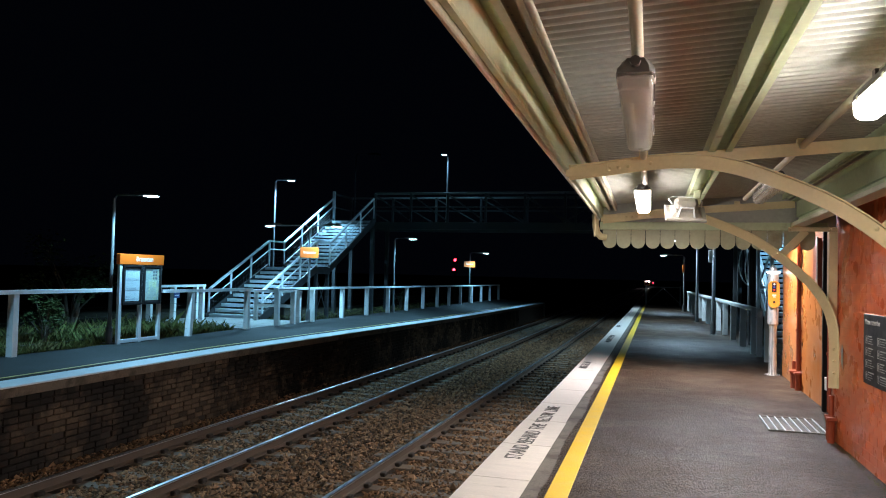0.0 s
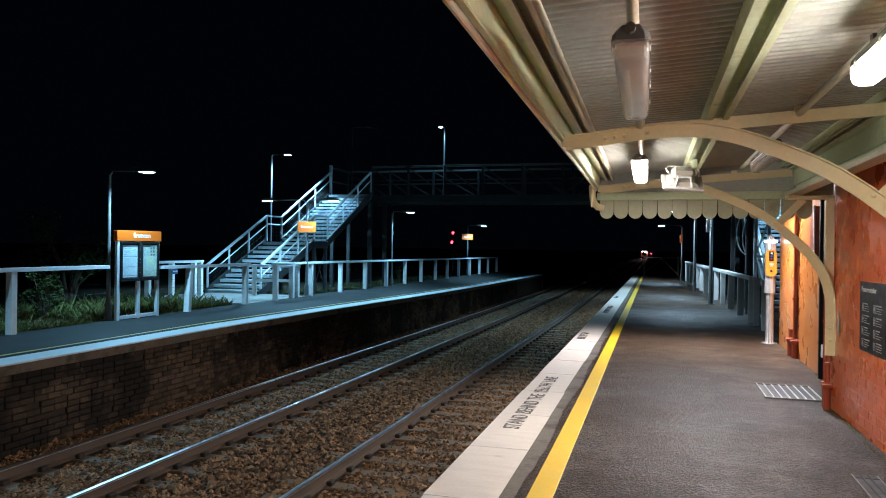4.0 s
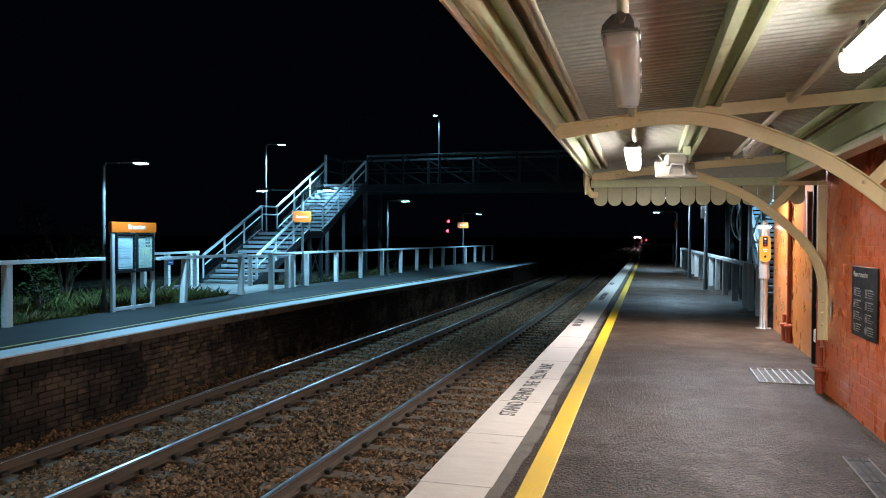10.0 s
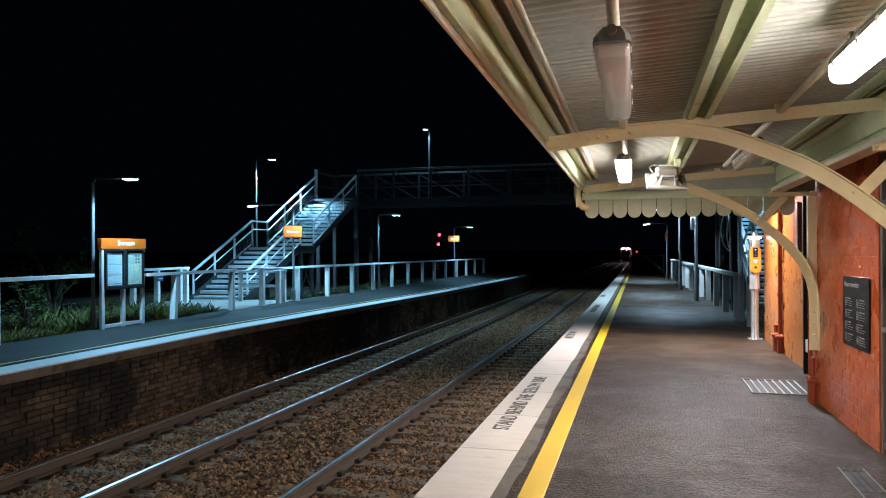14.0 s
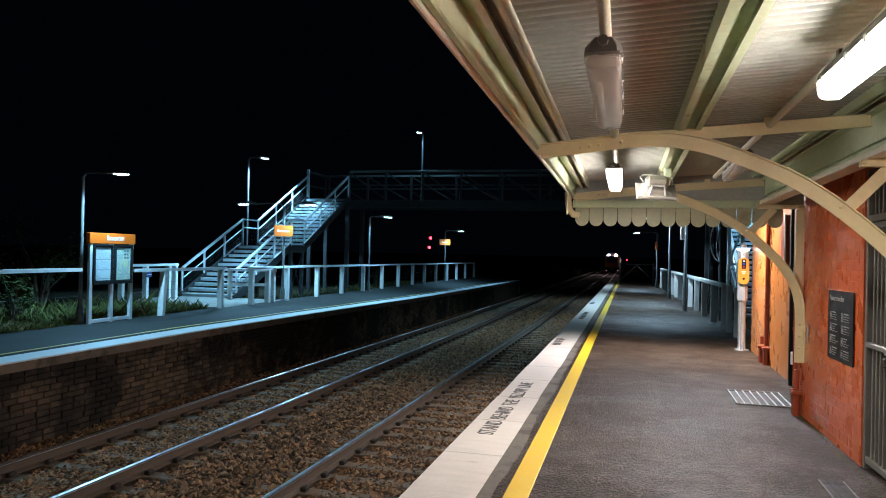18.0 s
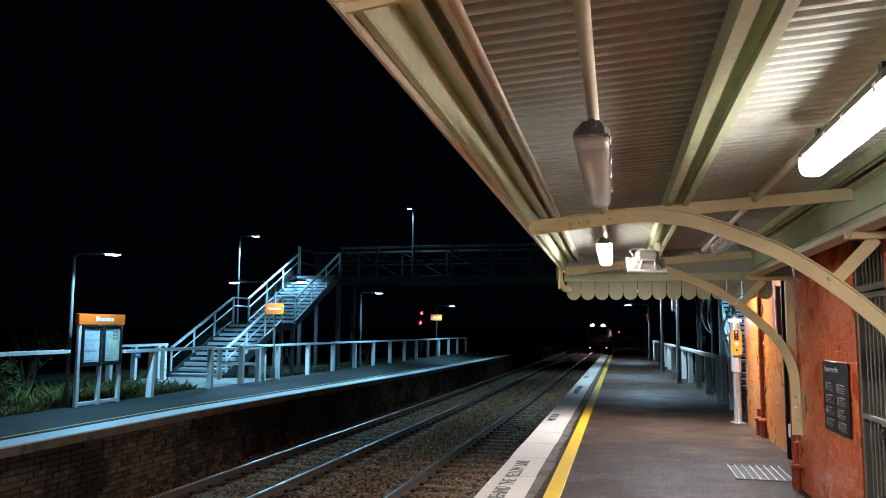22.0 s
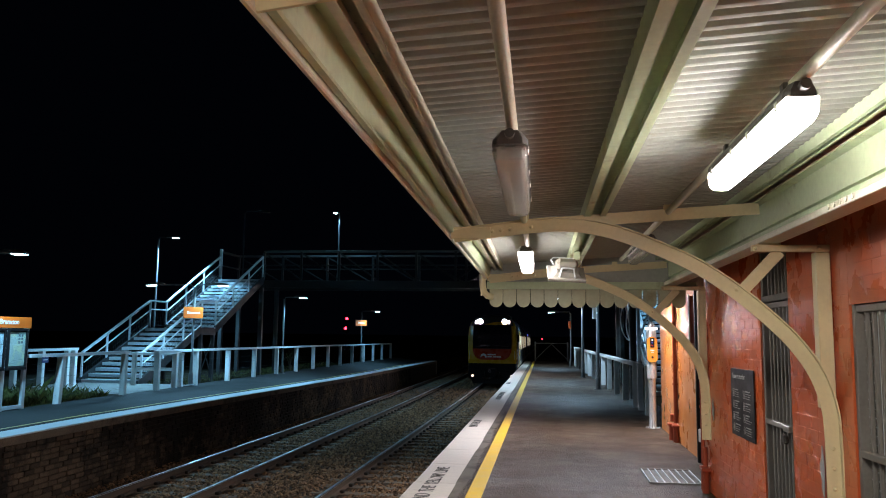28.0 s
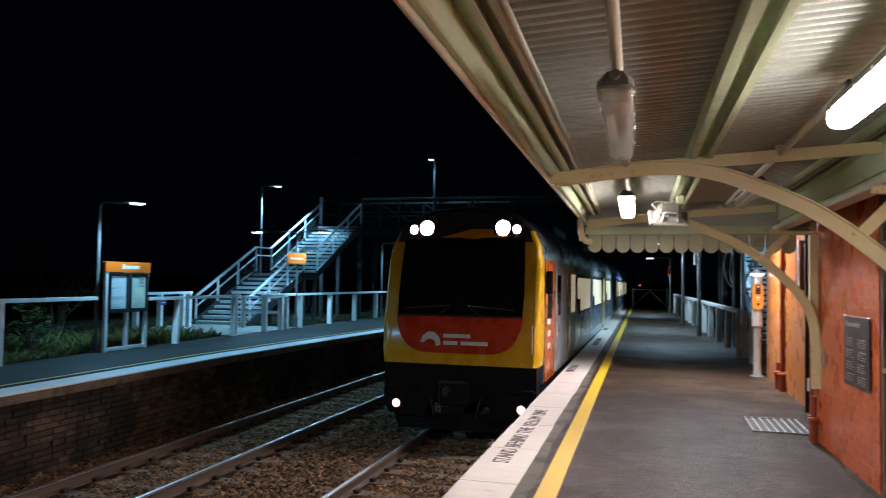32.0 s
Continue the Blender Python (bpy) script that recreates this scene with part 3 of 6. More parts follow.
RY = [y for y in YS if -35 < y < 480]
Z_RAIL = -1.05
TRACKS = (("near", -3.085), ("far", -6.72))
for nm, cx in TRACKS:
    tr = thing("railway_track", (cx, 0, Z_RAIL), "steel railway track on weathered sleepers in brown ballast", "railway track", "two parallel tracks", "structure")
    for side in (-0.752, 0.752):
        g = G()
        g.loft([[(px + bend(y), y, pz + fall(y)) for px, pz in rail_profile(cx + side, Z_RAIL)] for y in RY])
        r = part("rail", g, M_RUST, tr, "rusty steel rail with a polished head")
        g = G()
        g.loft([[(cx + side + a + bend(y), y, Z_RAIL + b + fall(y)) for a, b in ((-0.036, -0.022), (0.036, -0.022), (0.0367, -0.016), (0.033, -0.0085), (0.026, -0.0042), (0.013, -0.0011), (0.0, 0.0), (-0.013, -0.0011), (-0.026, -0.0042), (-0.033, -0.0085), (-0.0367, -0.016))] for y in RY])
        part("rail_head", g, M_RAIL, r, "shiny worn rail head", smooth=True)
    me = G().box(-1.25, 1.25, -0.12, 0.12, -0.11, 0.0, 0.012).mesh("sleeper")
    me.materials.append(M_SLEEP)
    clip = G()
    for s in (-0.752, 0.752):
        for d in (-0.10, 0.10):
            clip.box(s + d - 0.04, s + d + 0.04, -0.06, 0.06, -0.01, 0.055, 0.014)
    cme = clip.mesh("rail_clips")
    cme.materials.append(M_IRON)
    rnd = random.Random(11)
    k = 0
    while True:
        y = -9.56 + 0.61 * k
        k += 1
        if y > 62:
            break
        for nm2, me2, dz in (("sleeper", me, -0.167), ("rail_clips", cme, -0.165)):
            o = new(nm2, me2)
            o.parent = tr
            o.matrix_basis = pose(bend(y) + (rnd.uniform(-0.02, 0.02) if nm2 == "sleeper" else 0), y + rnd.uniform(-0.015, 0.015), dz + fall(y), 0, 0, rnd.uniform(-0.6, 0.6) if nm2 == "sleeper" else 0)


def heap_z(x):
    """Height of the ballast across the line: low beside the rails, where the sleepers show, heaped between them."""
    d = min(abs(x - cx - side) for _, cx in TRACKS for side in (-0.752, 0.752))
    return -0.034 + 0.034 * min(1.0, max(0.0, (d - 0.16) / 0.22))


def stones(name, count, x0, x1, y0, y1, z, size, seed, power=1.0, label=""):
    """Loose crushed stones strewn over a strip, thicker towards y0."""
    r = np.random.RandomState(seed)
    oct_v = np.array([(1, 0, 0), (-1, 0, 0), (0, 1, 0), (0, -1, 0), (0, 0, 1), (0, 0, -1)], float)
    oct_f = np.array([(0, 2, 4), (2, 1, 4), (1, 3, 4), (3, 0, 4), (2, 0, 5), (1, 2, 5), (3, 1, 5), (0, 3, 5)])
    u = r.rand(count) ** power
    y = y0 + (y1 - y0) * u
    x = r.uniform(x0, x1, count) + np.array([bend(t) for t in y])
    s = size * np.exp(r.normal(0, 0.32, count))
    v = oct_v[None] * s[:, None, None] * r.uniform(0.62, 1.25, (count, 6, 1)) * np.array([1.1, 1.1, 0.72])
    v += r.normal(0, 0.16, (count, 6, 3)) * s[:, None, None]
    a = r.uniform(0, 6.28, count)
    ca, sa = np.cos(a)[:, None], np.sin(a)[:, None]
    vx, vy = v[..., 0] * ca - v[..., 1] * sa, v[..., 0] * sa + v[..., 1] * ca
    tilt = r.normal(0, 0.35, (count, 1))
    vz = v[..., 2] + vx * tilt
    heap = np.array([heap_z(a) + fall(b) for a, b in zip(x - np.array([bend(t) for t in y]), y)])[:, None]
    V = np.stack([vx + x[:, None], vy + y[:, None], vz + z + heap + r.uniform(-0.02, 0.022, (count, 1))], -1).reshape(-1, 3)
    F = (oct_f[None] + 6 * np.arange(count)[:, None, None]).reshape(-1, 3)
    me = bpy.data.meshes.new(name)
    me.from_pydata(V.tolist(), [], F.tolist())
    me.materials.append(M_BALL)
    ob = new(name, me)
    return tagged(ob, label or "loose brown and grey crushed stone ballast", "ballast", kind="stuff")


stones("ballast_between_tracks", 24000, -5.85, -3.95, 5.0, 34.0, -1.232, 0.029, 3, 1.7)
stones("ballast_behind", 9000, -8.65, -1.5, -8.0, 5.2, -1.236, 0.033, 8, 0.8, "loose brown ballast along both tracks behind the platform edge")
stones("ballast_far_track", 20000, -7.35, -6.05, 5.5, 36.0, -1.232, 0.029, 4, 1.7)
stones("ballast_far_side", 10000, -8.65, -7.55, 6.5, 38.0, -1.232, 0.026, 5, 1.6)
stones("ballast_near_track", 30000, -3.75, -1.5, 5.0, 40.0, -1.232, 0.029, 6, 1.7)
stones("ballast_distance", 22000, -8.5, -1.6, 32.0, 75.0, -1.245, 0.040, 7, 1.5, "brown ballast along both tracks farther down the line")


# ==== the station building ====
LIE[0] = "station"
# front wall: openings for two gated doors, then a doorway beyond the awning's end
WALL_BITS = ((-8.0, 4.02, 0.0, 3.0), (5.20, 6.32, 0.0, 3.0), (7.05, 9.35, 0.0, 3.0), (4.02, 5.20, 1.90, 3.0), (6.32, 7.05, 2.42, 3.0))
g = G()
for y0, y1, z0, z1 in WALL_BITS:
    g.box(WALL_X + 0.0082, WALL_X + 0.30, y0, y1, z0 - 0.05, z1)
wall_front = solid("wall_front", g, M_REDJ, "glossy red painted brick wall of the station building", "wall")
LIE[0] = "beyond"
g = G().box(2.06, 2.30, 11.15, 14.95, -0.05, 3.0)
g.box(2.30, 6.0, 14.65, 14.95, -0.3, 3.0)
solid("wall_rear_room", g, M_ORANGE, "smooth orange painted wall beyond the awning", "wall")
LIE[0] = "station"
# Inner walls and ceiling take the near black that stands for missing light.
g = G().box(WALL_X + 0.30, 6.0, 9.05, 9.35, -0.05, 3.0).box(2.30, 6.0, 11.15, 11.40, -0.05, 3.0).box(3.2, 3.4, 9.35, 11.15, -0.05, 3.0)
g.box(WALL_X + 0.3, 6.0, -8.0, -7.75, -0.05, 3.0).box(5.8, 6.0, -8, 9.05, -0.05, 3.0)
solid("wall_inside", g, M_DARK, "inner walls of the station rooms, coloured near black as unlit", "wall")
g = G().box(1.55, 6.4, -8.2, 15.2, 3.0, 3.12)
solid("ceiling", g, M_DARK, "ceiling over the station rooms, coloured near black as unlit", "ceiling")
g = G().box(1.80, 5.8, -7.75, 9.05, -0.045, 0.006).box(2.32, 5.8, 9.36, 14.6, -0.045, 0.006)
solid("floor_rooms", g, M_STRIP, "bare concrete floor of the dark rooms", "floor")
LIE[0] = "beyond"
solid("door_recess_frame", G().box(1.99, 2.05, 11.09, 11.15, 0, 2.5, 0.006).box(1.9, 2.05, 9.36, 9.42, 0, 2.5, 0.006), M_BLACK, "black painted frame of the dark doorway", "door frame")


# ==== the awning over the platform ====
LIE[0] = "station"
def roof_z(x):
    return 2.50 + 0.06 * (x + 0.6)


X_OUT, X_BEAM, Y_END, Y_BACK = -0.62, 1.40, 9.16, -9.2
ARCHES = (9.04, 5.42, 1.80, -1.82, -5.44)
awning = thing("awning", (WALL_X, 0, 0), "cream painted station awning with a corrugated roof and scalloped valance", "awning", kind="structure")
# corrugated sheet: ribs run across the platform
g = G()
PITCH, RIB = 0.076, ((0.0, -0.013), (0.10, -0.016), (0.26, -0.016), (0.36, -0.012), (0.48, 0.011), (0.58, 0.016), (0.78, 0.016), (0.88, 0.010))
rows = [(Y_BACK + PITCH * (k + u), h) for k in range(int((Y_END - Y_BACK) / PITCH)) for u, h in RIB]
xs = (-0.66, 0.2, 0.9, WALL_X)
vs = [(x, y, roof_z(x) + h) for y, h in rows for x in xs]
g.add(vs, [(i * 4 + k, i * 4 + k + 1, i * 4 + 5 + k, i * 4 + 4 + k) for i in range(len(rows) - 1) for k in range(3)])
sheet = part("roof_sheet", g, M_SHEET, awning, "dull beige corrugated roof sheeting", smooth=True)
g = G().box(-0.66, WALL_X, Y_BACK, Y_END, 2.70, 2.73)
part("roof_cover", g, M_SHEET, awning)
M_CAP = mat("rusty_brown_capping", (0.13, 0.07, 0.038), 0.6, vary=0.3, scale=5, grain=40)
# edge: fascia board, gutter and purlins
part("fascia_board", G().box(X_OUT - 0.035, X_OUT, Y_BACK, Y_END + 0.02, 2.335, 2.50, 0.006), M_GREEN, awning, "pale fascia board with flaking paint")
part("fascia_trim", G().box(X_OUT - 0.055, X_OUT - 0.035, Y_BACK, Y_END + 0.03, 2.315, 2.365, 0.005), M_PALE, awning)
g = G().prism([(X_OUT - 0.066, 2.345), (X_OUT - 0.057, 2.335), (X_OUT - 0.057, 2.50), (X_OUT - 0.066, 2.50)], "y", Y_BACK, Y_END + 0.03)
part("edge_capping", g, M_CAP, awning, "rusty brown metal edge capping")
part("soffit_strip", G().box(X_OUT, -0.555, Y_BACK, Y_END, 2.462, 2.474, 0.003), M_GREEN, awning, "mouldy green soffit strip")


def purlin(x, w, h, lip):
    z = roof_z(x) - 0.012
    a, b = x - w / 2, x + w / 2
    return G().prism([(a, z), (a, z - h), (a + lip, z - h), (a + lip, z - h + 0.006), (a + 0.006, z - h + 0.006), (a + 0.006, z - 0.006), (b - 0.006, z - 0.006), (b - 0.006, z - h + 0.006),
                      (b - lip * 0.8, z - h + 0.006), (b - lip * 0.8, z - h), (b, z - h), (b, z)], "y", Y_BACK, Y_END - 0.02)


part("purlin", purlin(-0.515, 0.095, 0.07, 0.03), M_PALE, awning, "cream steel purlin")
part("purlin", purlin(0.322, 0.142, 0.10, 0.046), M_GREEN, awning, "pale green steel purlin")
part("purlin", purlin(1.285, 0.06, 0.06, 0.02), M_GREEN, awning, "pale green steel purlin")
# the long beam by the wall, an I section with rivets
g = G().prism([(X_BEAM - 0.065, 2.290), (X_BEAM + 0.02, 2.290), (X_BEAM + 0.02, 2.350), (X_BEAM - 0.006, 2.352), (X_BEAM - 0.006, 2.515), (X_BEAM - 0.06, 2.52), (X_BEAM - 0.06, 2.532),
               (X_BEAM + 0.06, 2.532), (X_BEAM + 0.06, 2.52), (X_BEAM + 0.03, 2.515), (X_BEAM + 0.03, 2.283), (X_BEAM - 0.065, 2.283)], "y", Y_BACK, Y_END - 0.02)
beam = part("long_beam", g, M_GREEN, awning, "pale green riveted steel beam")
part("beam_flange", G().box(X_BEAM - 0.068, X_BEAM + 0.06, Y_BACK, Y_END - 0.02, 2.245, 2.282, 0.004), M_PALE, awning, "pale lower flange of the long beam")
g = G()
for k in range(5):
    g.tube([(X_BEAM - 0.07, 3.9 + 0.07 * k, 2.266), (X_BEAM - 0.078, 3.9 + 0.07 * k, 2.266)], 0.013, 8)
part("rivets", g, M_PALE, awning, kind="stuff")


def arch_points(y):
    pts = [(-0.62, 2.345), (-0.36, 2.375), (-0.1, 2.405), (0.1, 2.415), (0.3, 2.395), (0.52, 2.335), (0.87, 2.185), (1.08, 2.06), (1.25, 1.93), (1.42, 1.77), (1.55, 1.62), (1.66, 1.44), (1.722, 1.25), (1.74, 1.05), (1.74, 0.58)]
    # smooth the curve
    P = [Vector((a, 0, b - 0.032 * min(1, max(0, (1.72 - a) / 0.4)))) for a, b in pts]
    out = []
    for i in range(len(P) - 1):
        p0, p1, p2, p3 = P[max(i - 1, 0)], P[i], P[i + 1], P[min(i + 2, len(P) - 1)]
        for s in range(5):
            t = s / 5
            q = 0.5 * ((2 * p1) + (p2 - p0) * t + (2 * p0 - 5 * p1 + 4 * p2 - p3) * t * t + (3 * p1 - p0 - 3 * p2 + p3) * t ** 3)
            out.append((q.x, y, q.z))
    out.append((1.74, y, 0.58))
    return out


def rivet(g, x, y, z, d, r=0.014):
    d = Vector(d)
    p = Vector((x, y, z))
    g.tube([p, p + d * r * 0.5, p + d * r * 0.9], [r, r * 0.85, r * 0.35], 8)


for k, y in enumerate(ARCHES):
    br = thing("awning_bracket", (WALL_X, y, 0.58), "curved cream painted steel bracket bolted to the wall", "bracket", "awning brackets", "structure")
    pts = arch_points(y)
    flat = [p for p in pts]
    g = G()
    g.sweep(flat, 0.010, 0.092, (0, 1, 0))
    part("web", g, M_CREAM, br)
    outer = []
    for i, p in enumerate(pts):
        d = (Vector(pts[min(i + 1, len(pts) - 1)]) - Vector(pts[max(i - 1, 0)])).normalized()
        nrm = d.cross(Vector((0, 1, 0)))
        if nrm.z < 0 and nrm.x < 0.5:
            nrm = -nrm
        outer.append(Vector(p) + nrm * 0.042 + Vector((0, -0.010, 0)))
    part("flange", G().sweep(outer, 0.05, 0.008, (0, 1, 0)), M_CREAM, br)
    # tie: a straight angle bar from the arch's crown to the long beam
    part("tie", G().sweep([(-0.05, y + 0.05, 2.395), (1.37, y + 0.05, 2.485)], 0.012, 0.075, (0, 1, 0)).sweep([(-0.05, y + 0.075, 2.432), (1.37, y + 0.075, 2.522)], 0.05, 0.008, (0, 1, 0)), M_CREAM, br)
    part("strut", G().sweep([(1.225, y + 0.012, 1.93), (1.475, y + 0.012, 2.20)], 0.012, 0.075, (0, 1, 0)), M_CREAM, br)
    part("cap_bar", G().box(1.300, 1.765, y - 0.03, y + 0.02, 2.195, 2.238, 0.004), M_CREAM, br)
    part("wall_post", G().box(1.690, WALL_X - 0.004, y + 0.006, y + 0.090, 1.22, 2.195, 0.006), M_CREAM, br)
    g = G()
    for x, z in ((-0.36, 2.340), (-0.30, 2.346), (-0.24, 2.353), (-0.1, 2.370), (1.20, 1.955), (1.74, 0.98), (1.74, 0.86), (1.74, 0.74), (1.32, 2.215), (1.70, 2.215)):
        rivet(g, x, y - (0.03 if z > 2.2 and x > 1.3 else 0.005), z, (0, -1, 0))
    part("rivets", g, M_CREAM, br, kind="stuff")
    part("tip_plate", G().box(-0.64, -0.37, y - 0.014, y - 0.005, 2.290, 2.37, 0.003), M_CREAM, br)
    part("clip_plate", G().box(X_BEAM - 0.07, X_BEAM + 0.07, y - 0.04, y + 0.03, 2.238, 2.246), M_CREAM, br)

# scalloped valance across the awning's end
val = thing("scalloped_valance", (0.43, 9.12, 2.0), "scalloped cream boards hanging across the awning end", "valance", kind="structure")
part("top_board", G().box(-0.65, 1.69, 9.08, 9.11, 2.205, 2.29, 0.005), M_GREEN, val)
part("end_panel", G().box(-0.62, WALL_X, 9.14, 9.155, 2.25, 2.64, 0.003), M_SHEET, val)
w = 0.157
for i in range(14):
    x0 = -0.622 + i * w
    if x0 > 1.5:
        break
    o = [(x0 + 0.003, 2.235), (x0 + 0.003, 2.072)]
    o += [(x0 + w / 2 + (w / 2 - 0.003) * math.cos(a), 2.072 + (w / 2) * 0.95 * math.sin(a)) for a in (math.pi + math.pi * j / 10 for j in range(1, 10))]
    o += [(x0 + w - 0.003, 2.072), (x0 + w - 0.003, 2.235)]
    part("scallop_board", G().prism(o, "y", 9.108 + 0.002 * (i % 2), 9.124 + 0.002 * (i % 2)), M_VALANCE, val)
dp = thing("downpipe", (-0.70, 9.0, 2.05), "short cream gutter outlet pipe at the awning corner", "downpipe")
part("outlet", G().tube([(-0.700, 9.02, 2.37), (-0.695, 9.03, 2.24), (-0.68, 9.05, 2.17), (-0.64, 9.07, 2.125), (-0.58, 9.09, 2.115)], 0.038, 12), M_CREAM, dp, smooth=True)
part("conduit", G().tube([(-0.665, 8.5, 2.46), (-0.665, 8.5, 2.30), (-0.668, 8.52, 2.09)], 0.008, 8), M_CREAM, dp)


# fluorescent fittings on their conduits
def fitting(x, y0, lit, up=0.0, long=1.27):
    wide = 0.78 if x > 0.5 else 0.94
    y1 = y0 + long
    f = thing("ceiling_light", (x, y0, up + 2.3), "lit fluorescent light fitting with a glowing diffuser" if lit is not False else "unlit fluorescent light fitting with a dusty clear diffuser", "ceiling light", "awning lights")
    tray = lambda wd, z: [(x - wd, z), (x + wd, z)]
    g = G().loft([[(x - w, y, up + 2.352), (x - w * 0.95, y, up + 2.375), (x - w * 0.6, y, up + 2.402), (x + w * 0.6, y, up + 2.402), (x + w * 0.95, y, up + 2.375), (x + w, y, up + 2.352)] for y, w in ((y0, 0.05 * wide), (y0 + 0.03, 0.071 * wide), (y1 - 0.03, 0.071 * wide), (y1, 0.05 * wide))])
    body = part("housing", g, M_GREYP, f, "dark grey plastic housing")
    bow = [(math.copysign(abs(math.cos(a)) ** 0.45, math.cos(a)), abs(math.sin(a)) ** 0.6) for a in (math.pi * k / 14 for k in range(15))]
    ring = lambda y, sc, d, s=wide: [(x - 0.066 * s * sc * p, y, up + 2.354 - d * q) for p, q in bow]
    part("diffuser", G().loft([ring(y0 + 0.002, 0.90, 0.050), ring(y0 + 0.012, 0.97, 0.072), ring(y0 + 0.035, 1, 0.080), ring(y0 + 0.22, 1, 0.082), ring(y1 - 0.04, 1, 0.082), ring(y1 - 0.012, 0.96, 0.072), ring(y1 - 0.002, 0.86, 0.05)]), (M_TUBE_ON if lit else M_TUBE_DIM if lit is None else M_ACRYL), f, "glowing white diffuser" if lit is not False else "dusty clear ribbed diffuser", smooth=True)
    if lit is False:
        part("tube", G().tube([(x - 0.02, y0 + 0.07, up + 2.33), (x - 0.02, y1 - 0.07, up + 2.33)], 0.013, 8), M_WHITE, f)
        part("end_reflector", G().box(x - 0.05, x + 0.05, y0 + 0.03, y0 + 0.16, up + 2.300, up + 2.342, 0.006), M_WHITE, f)
        part("gear_tray", G().box(x - 0.055, x + 0.055, y0 + 0.05, y1 - 0.05, up + 2.343, up + 2.35), M_WHITE, f)
    for y in (y0 + 0.10, y0 + 0.45, y1 - 0.45, y1 - 0.10):
        for s in (-1, 1):
            part("clip", G().box(x + s * 0.068 * wide - 0.004, x + s * 0.068 * wide + 0.004, y - 0.014, y + 0.014, up + 2.335, up + 2.366, 0.003), M_STEEL, f)
    for yy in (y0 + 0.17, y1 - 0.17):
        part("hanger", G().box(x - 0.012, x + 0.012, yy - 0.02, yy + 0.02, up + 2.40, up + 2.45), M_GREYP, f)
    part("gland", G().tube([(x, y0 - 0.03, up + 2.385), (x, y0 + 0.004, up + 2.385)], 0.018, 8), M_GREYP, f)
    for q in (-0.03, 0.03):
        for a, b in ((y0 + 0.035, y0 + 0.06), (y1 - 0.06, y1 - 0.035)):
            part("lamp_holder", G().box(x + q * wide - 0.012, x + q * wide + 0.012, a, b, up + 2.30, up + 2.35, 0.003), M_WHITE, f)
    if lit is not False:
        lamp("lamp_light", "AREA", (x, (y0 + y1) / 2, up + 2.262), (36 if y0 > 1 else 19) if lit else 46, (0.98, 0.975, 0.915) if y0 > 1 else (1.0, 0.945, 0.885), area=(0.11, long - 0.1))
    return f


for x, y0, lit, up in ((-0.150, 3.07, False, -0.033), (-0.162, 6.69, None, 0.0), (-0.150, -0.68, True, -0.033), (-0.150, -4.3, False, -0.033), (0.777, 2.82, True, 0.029), (0.82, 6.44, False, 0.055), (0.777, -0.99, True, 0.029), (0.777, -4.61, True, 0.029)):
    fitting(x, y0, lit, up, 1.14 if x > 0.5 else 1.17)
for x, up in ((-0.150, -0.012), (0.795, 0.045)):
    c = thing("light_conduit", (x, 0, 2.43 + up), "cream painted conduit pipe along the awning ceiling", "conduit", "ceiling conduits", "structure")
    part("pipe", G().tube([(x + 0.005, Y_BACK, 2.425 + up), (x + 0.005, 8.4, 2.425 + up)], 0.0215, 12), M_PALE, c, smooth=True)
    g = G()
    for y in ARCHES:
        g.box(x - 0.024, x + 0.034, y + 0.05, y + 0.075, 2.425 + up, 2.475 + up, 0.004)
    part("saddle", g, M_CREAM, c)

# horn loudspeaker on its bracket
sp = thing("loudspeaker", (0.22, 7.5, 2.2), "white square horn loudspeaker on a wire bracket", "loudspeaker")
m = pose(0.20, 7.45, 2.235, -48, 3, 8)
g = G().loft([[tuple(m @ Vector((a * sx, yy, b * sz))) for a, b in ((-1, -1), (1, -1), (1, 1), (-1, 1))] for yy, sx, sz in ((0.018, 0.172, 0.100), (0.0, 0.176, 0.104), (-0.012, 0.172, 0.100), (-0.016, 0.135, 0.078), (-0.055, 0.095, 0.058))])
part("horn", g, M_SPK, sp)
part("back_can", G().box(-0.105, 0.095, -0.135, -0.045, -0.030, 0.082, 0.028, m), M_SPK, sp, "boxy cream driver housing")
part("stirrup", G().tube([tuple(m @ Vector(p)) for p in ((-0.075, -0.02, -0.085), (-0.055, -0.10, -0.05), (0.05, -0.10, -0.05), (0.07, -0.02, -0.085))], 0.009, 6), M_GALV, sp, "grey bent stirrup")
part("bracket", G().tube([tuple(m @ Vector(p)) for p in ((-0.12, -0.06, 0.05), (-0.14, -0.05, 0.14), (-0.11, -0.04, 0.19), (0.13, -0.04, 0.20), (0.15, -0.05, 0.12), (0.13, -0.06, 0.03))], 0.006, 6), M_GALV, sp)
part("mount", G().box(0.27, 0.33, 7.42, 7.50, 2.36, 2.44, 0.006).tube([(0.30, 7.46, 2.40), (0.28, 7.47, 2.46)], 0.012, 6), M_GREEN, sp)


LIE[0] = None
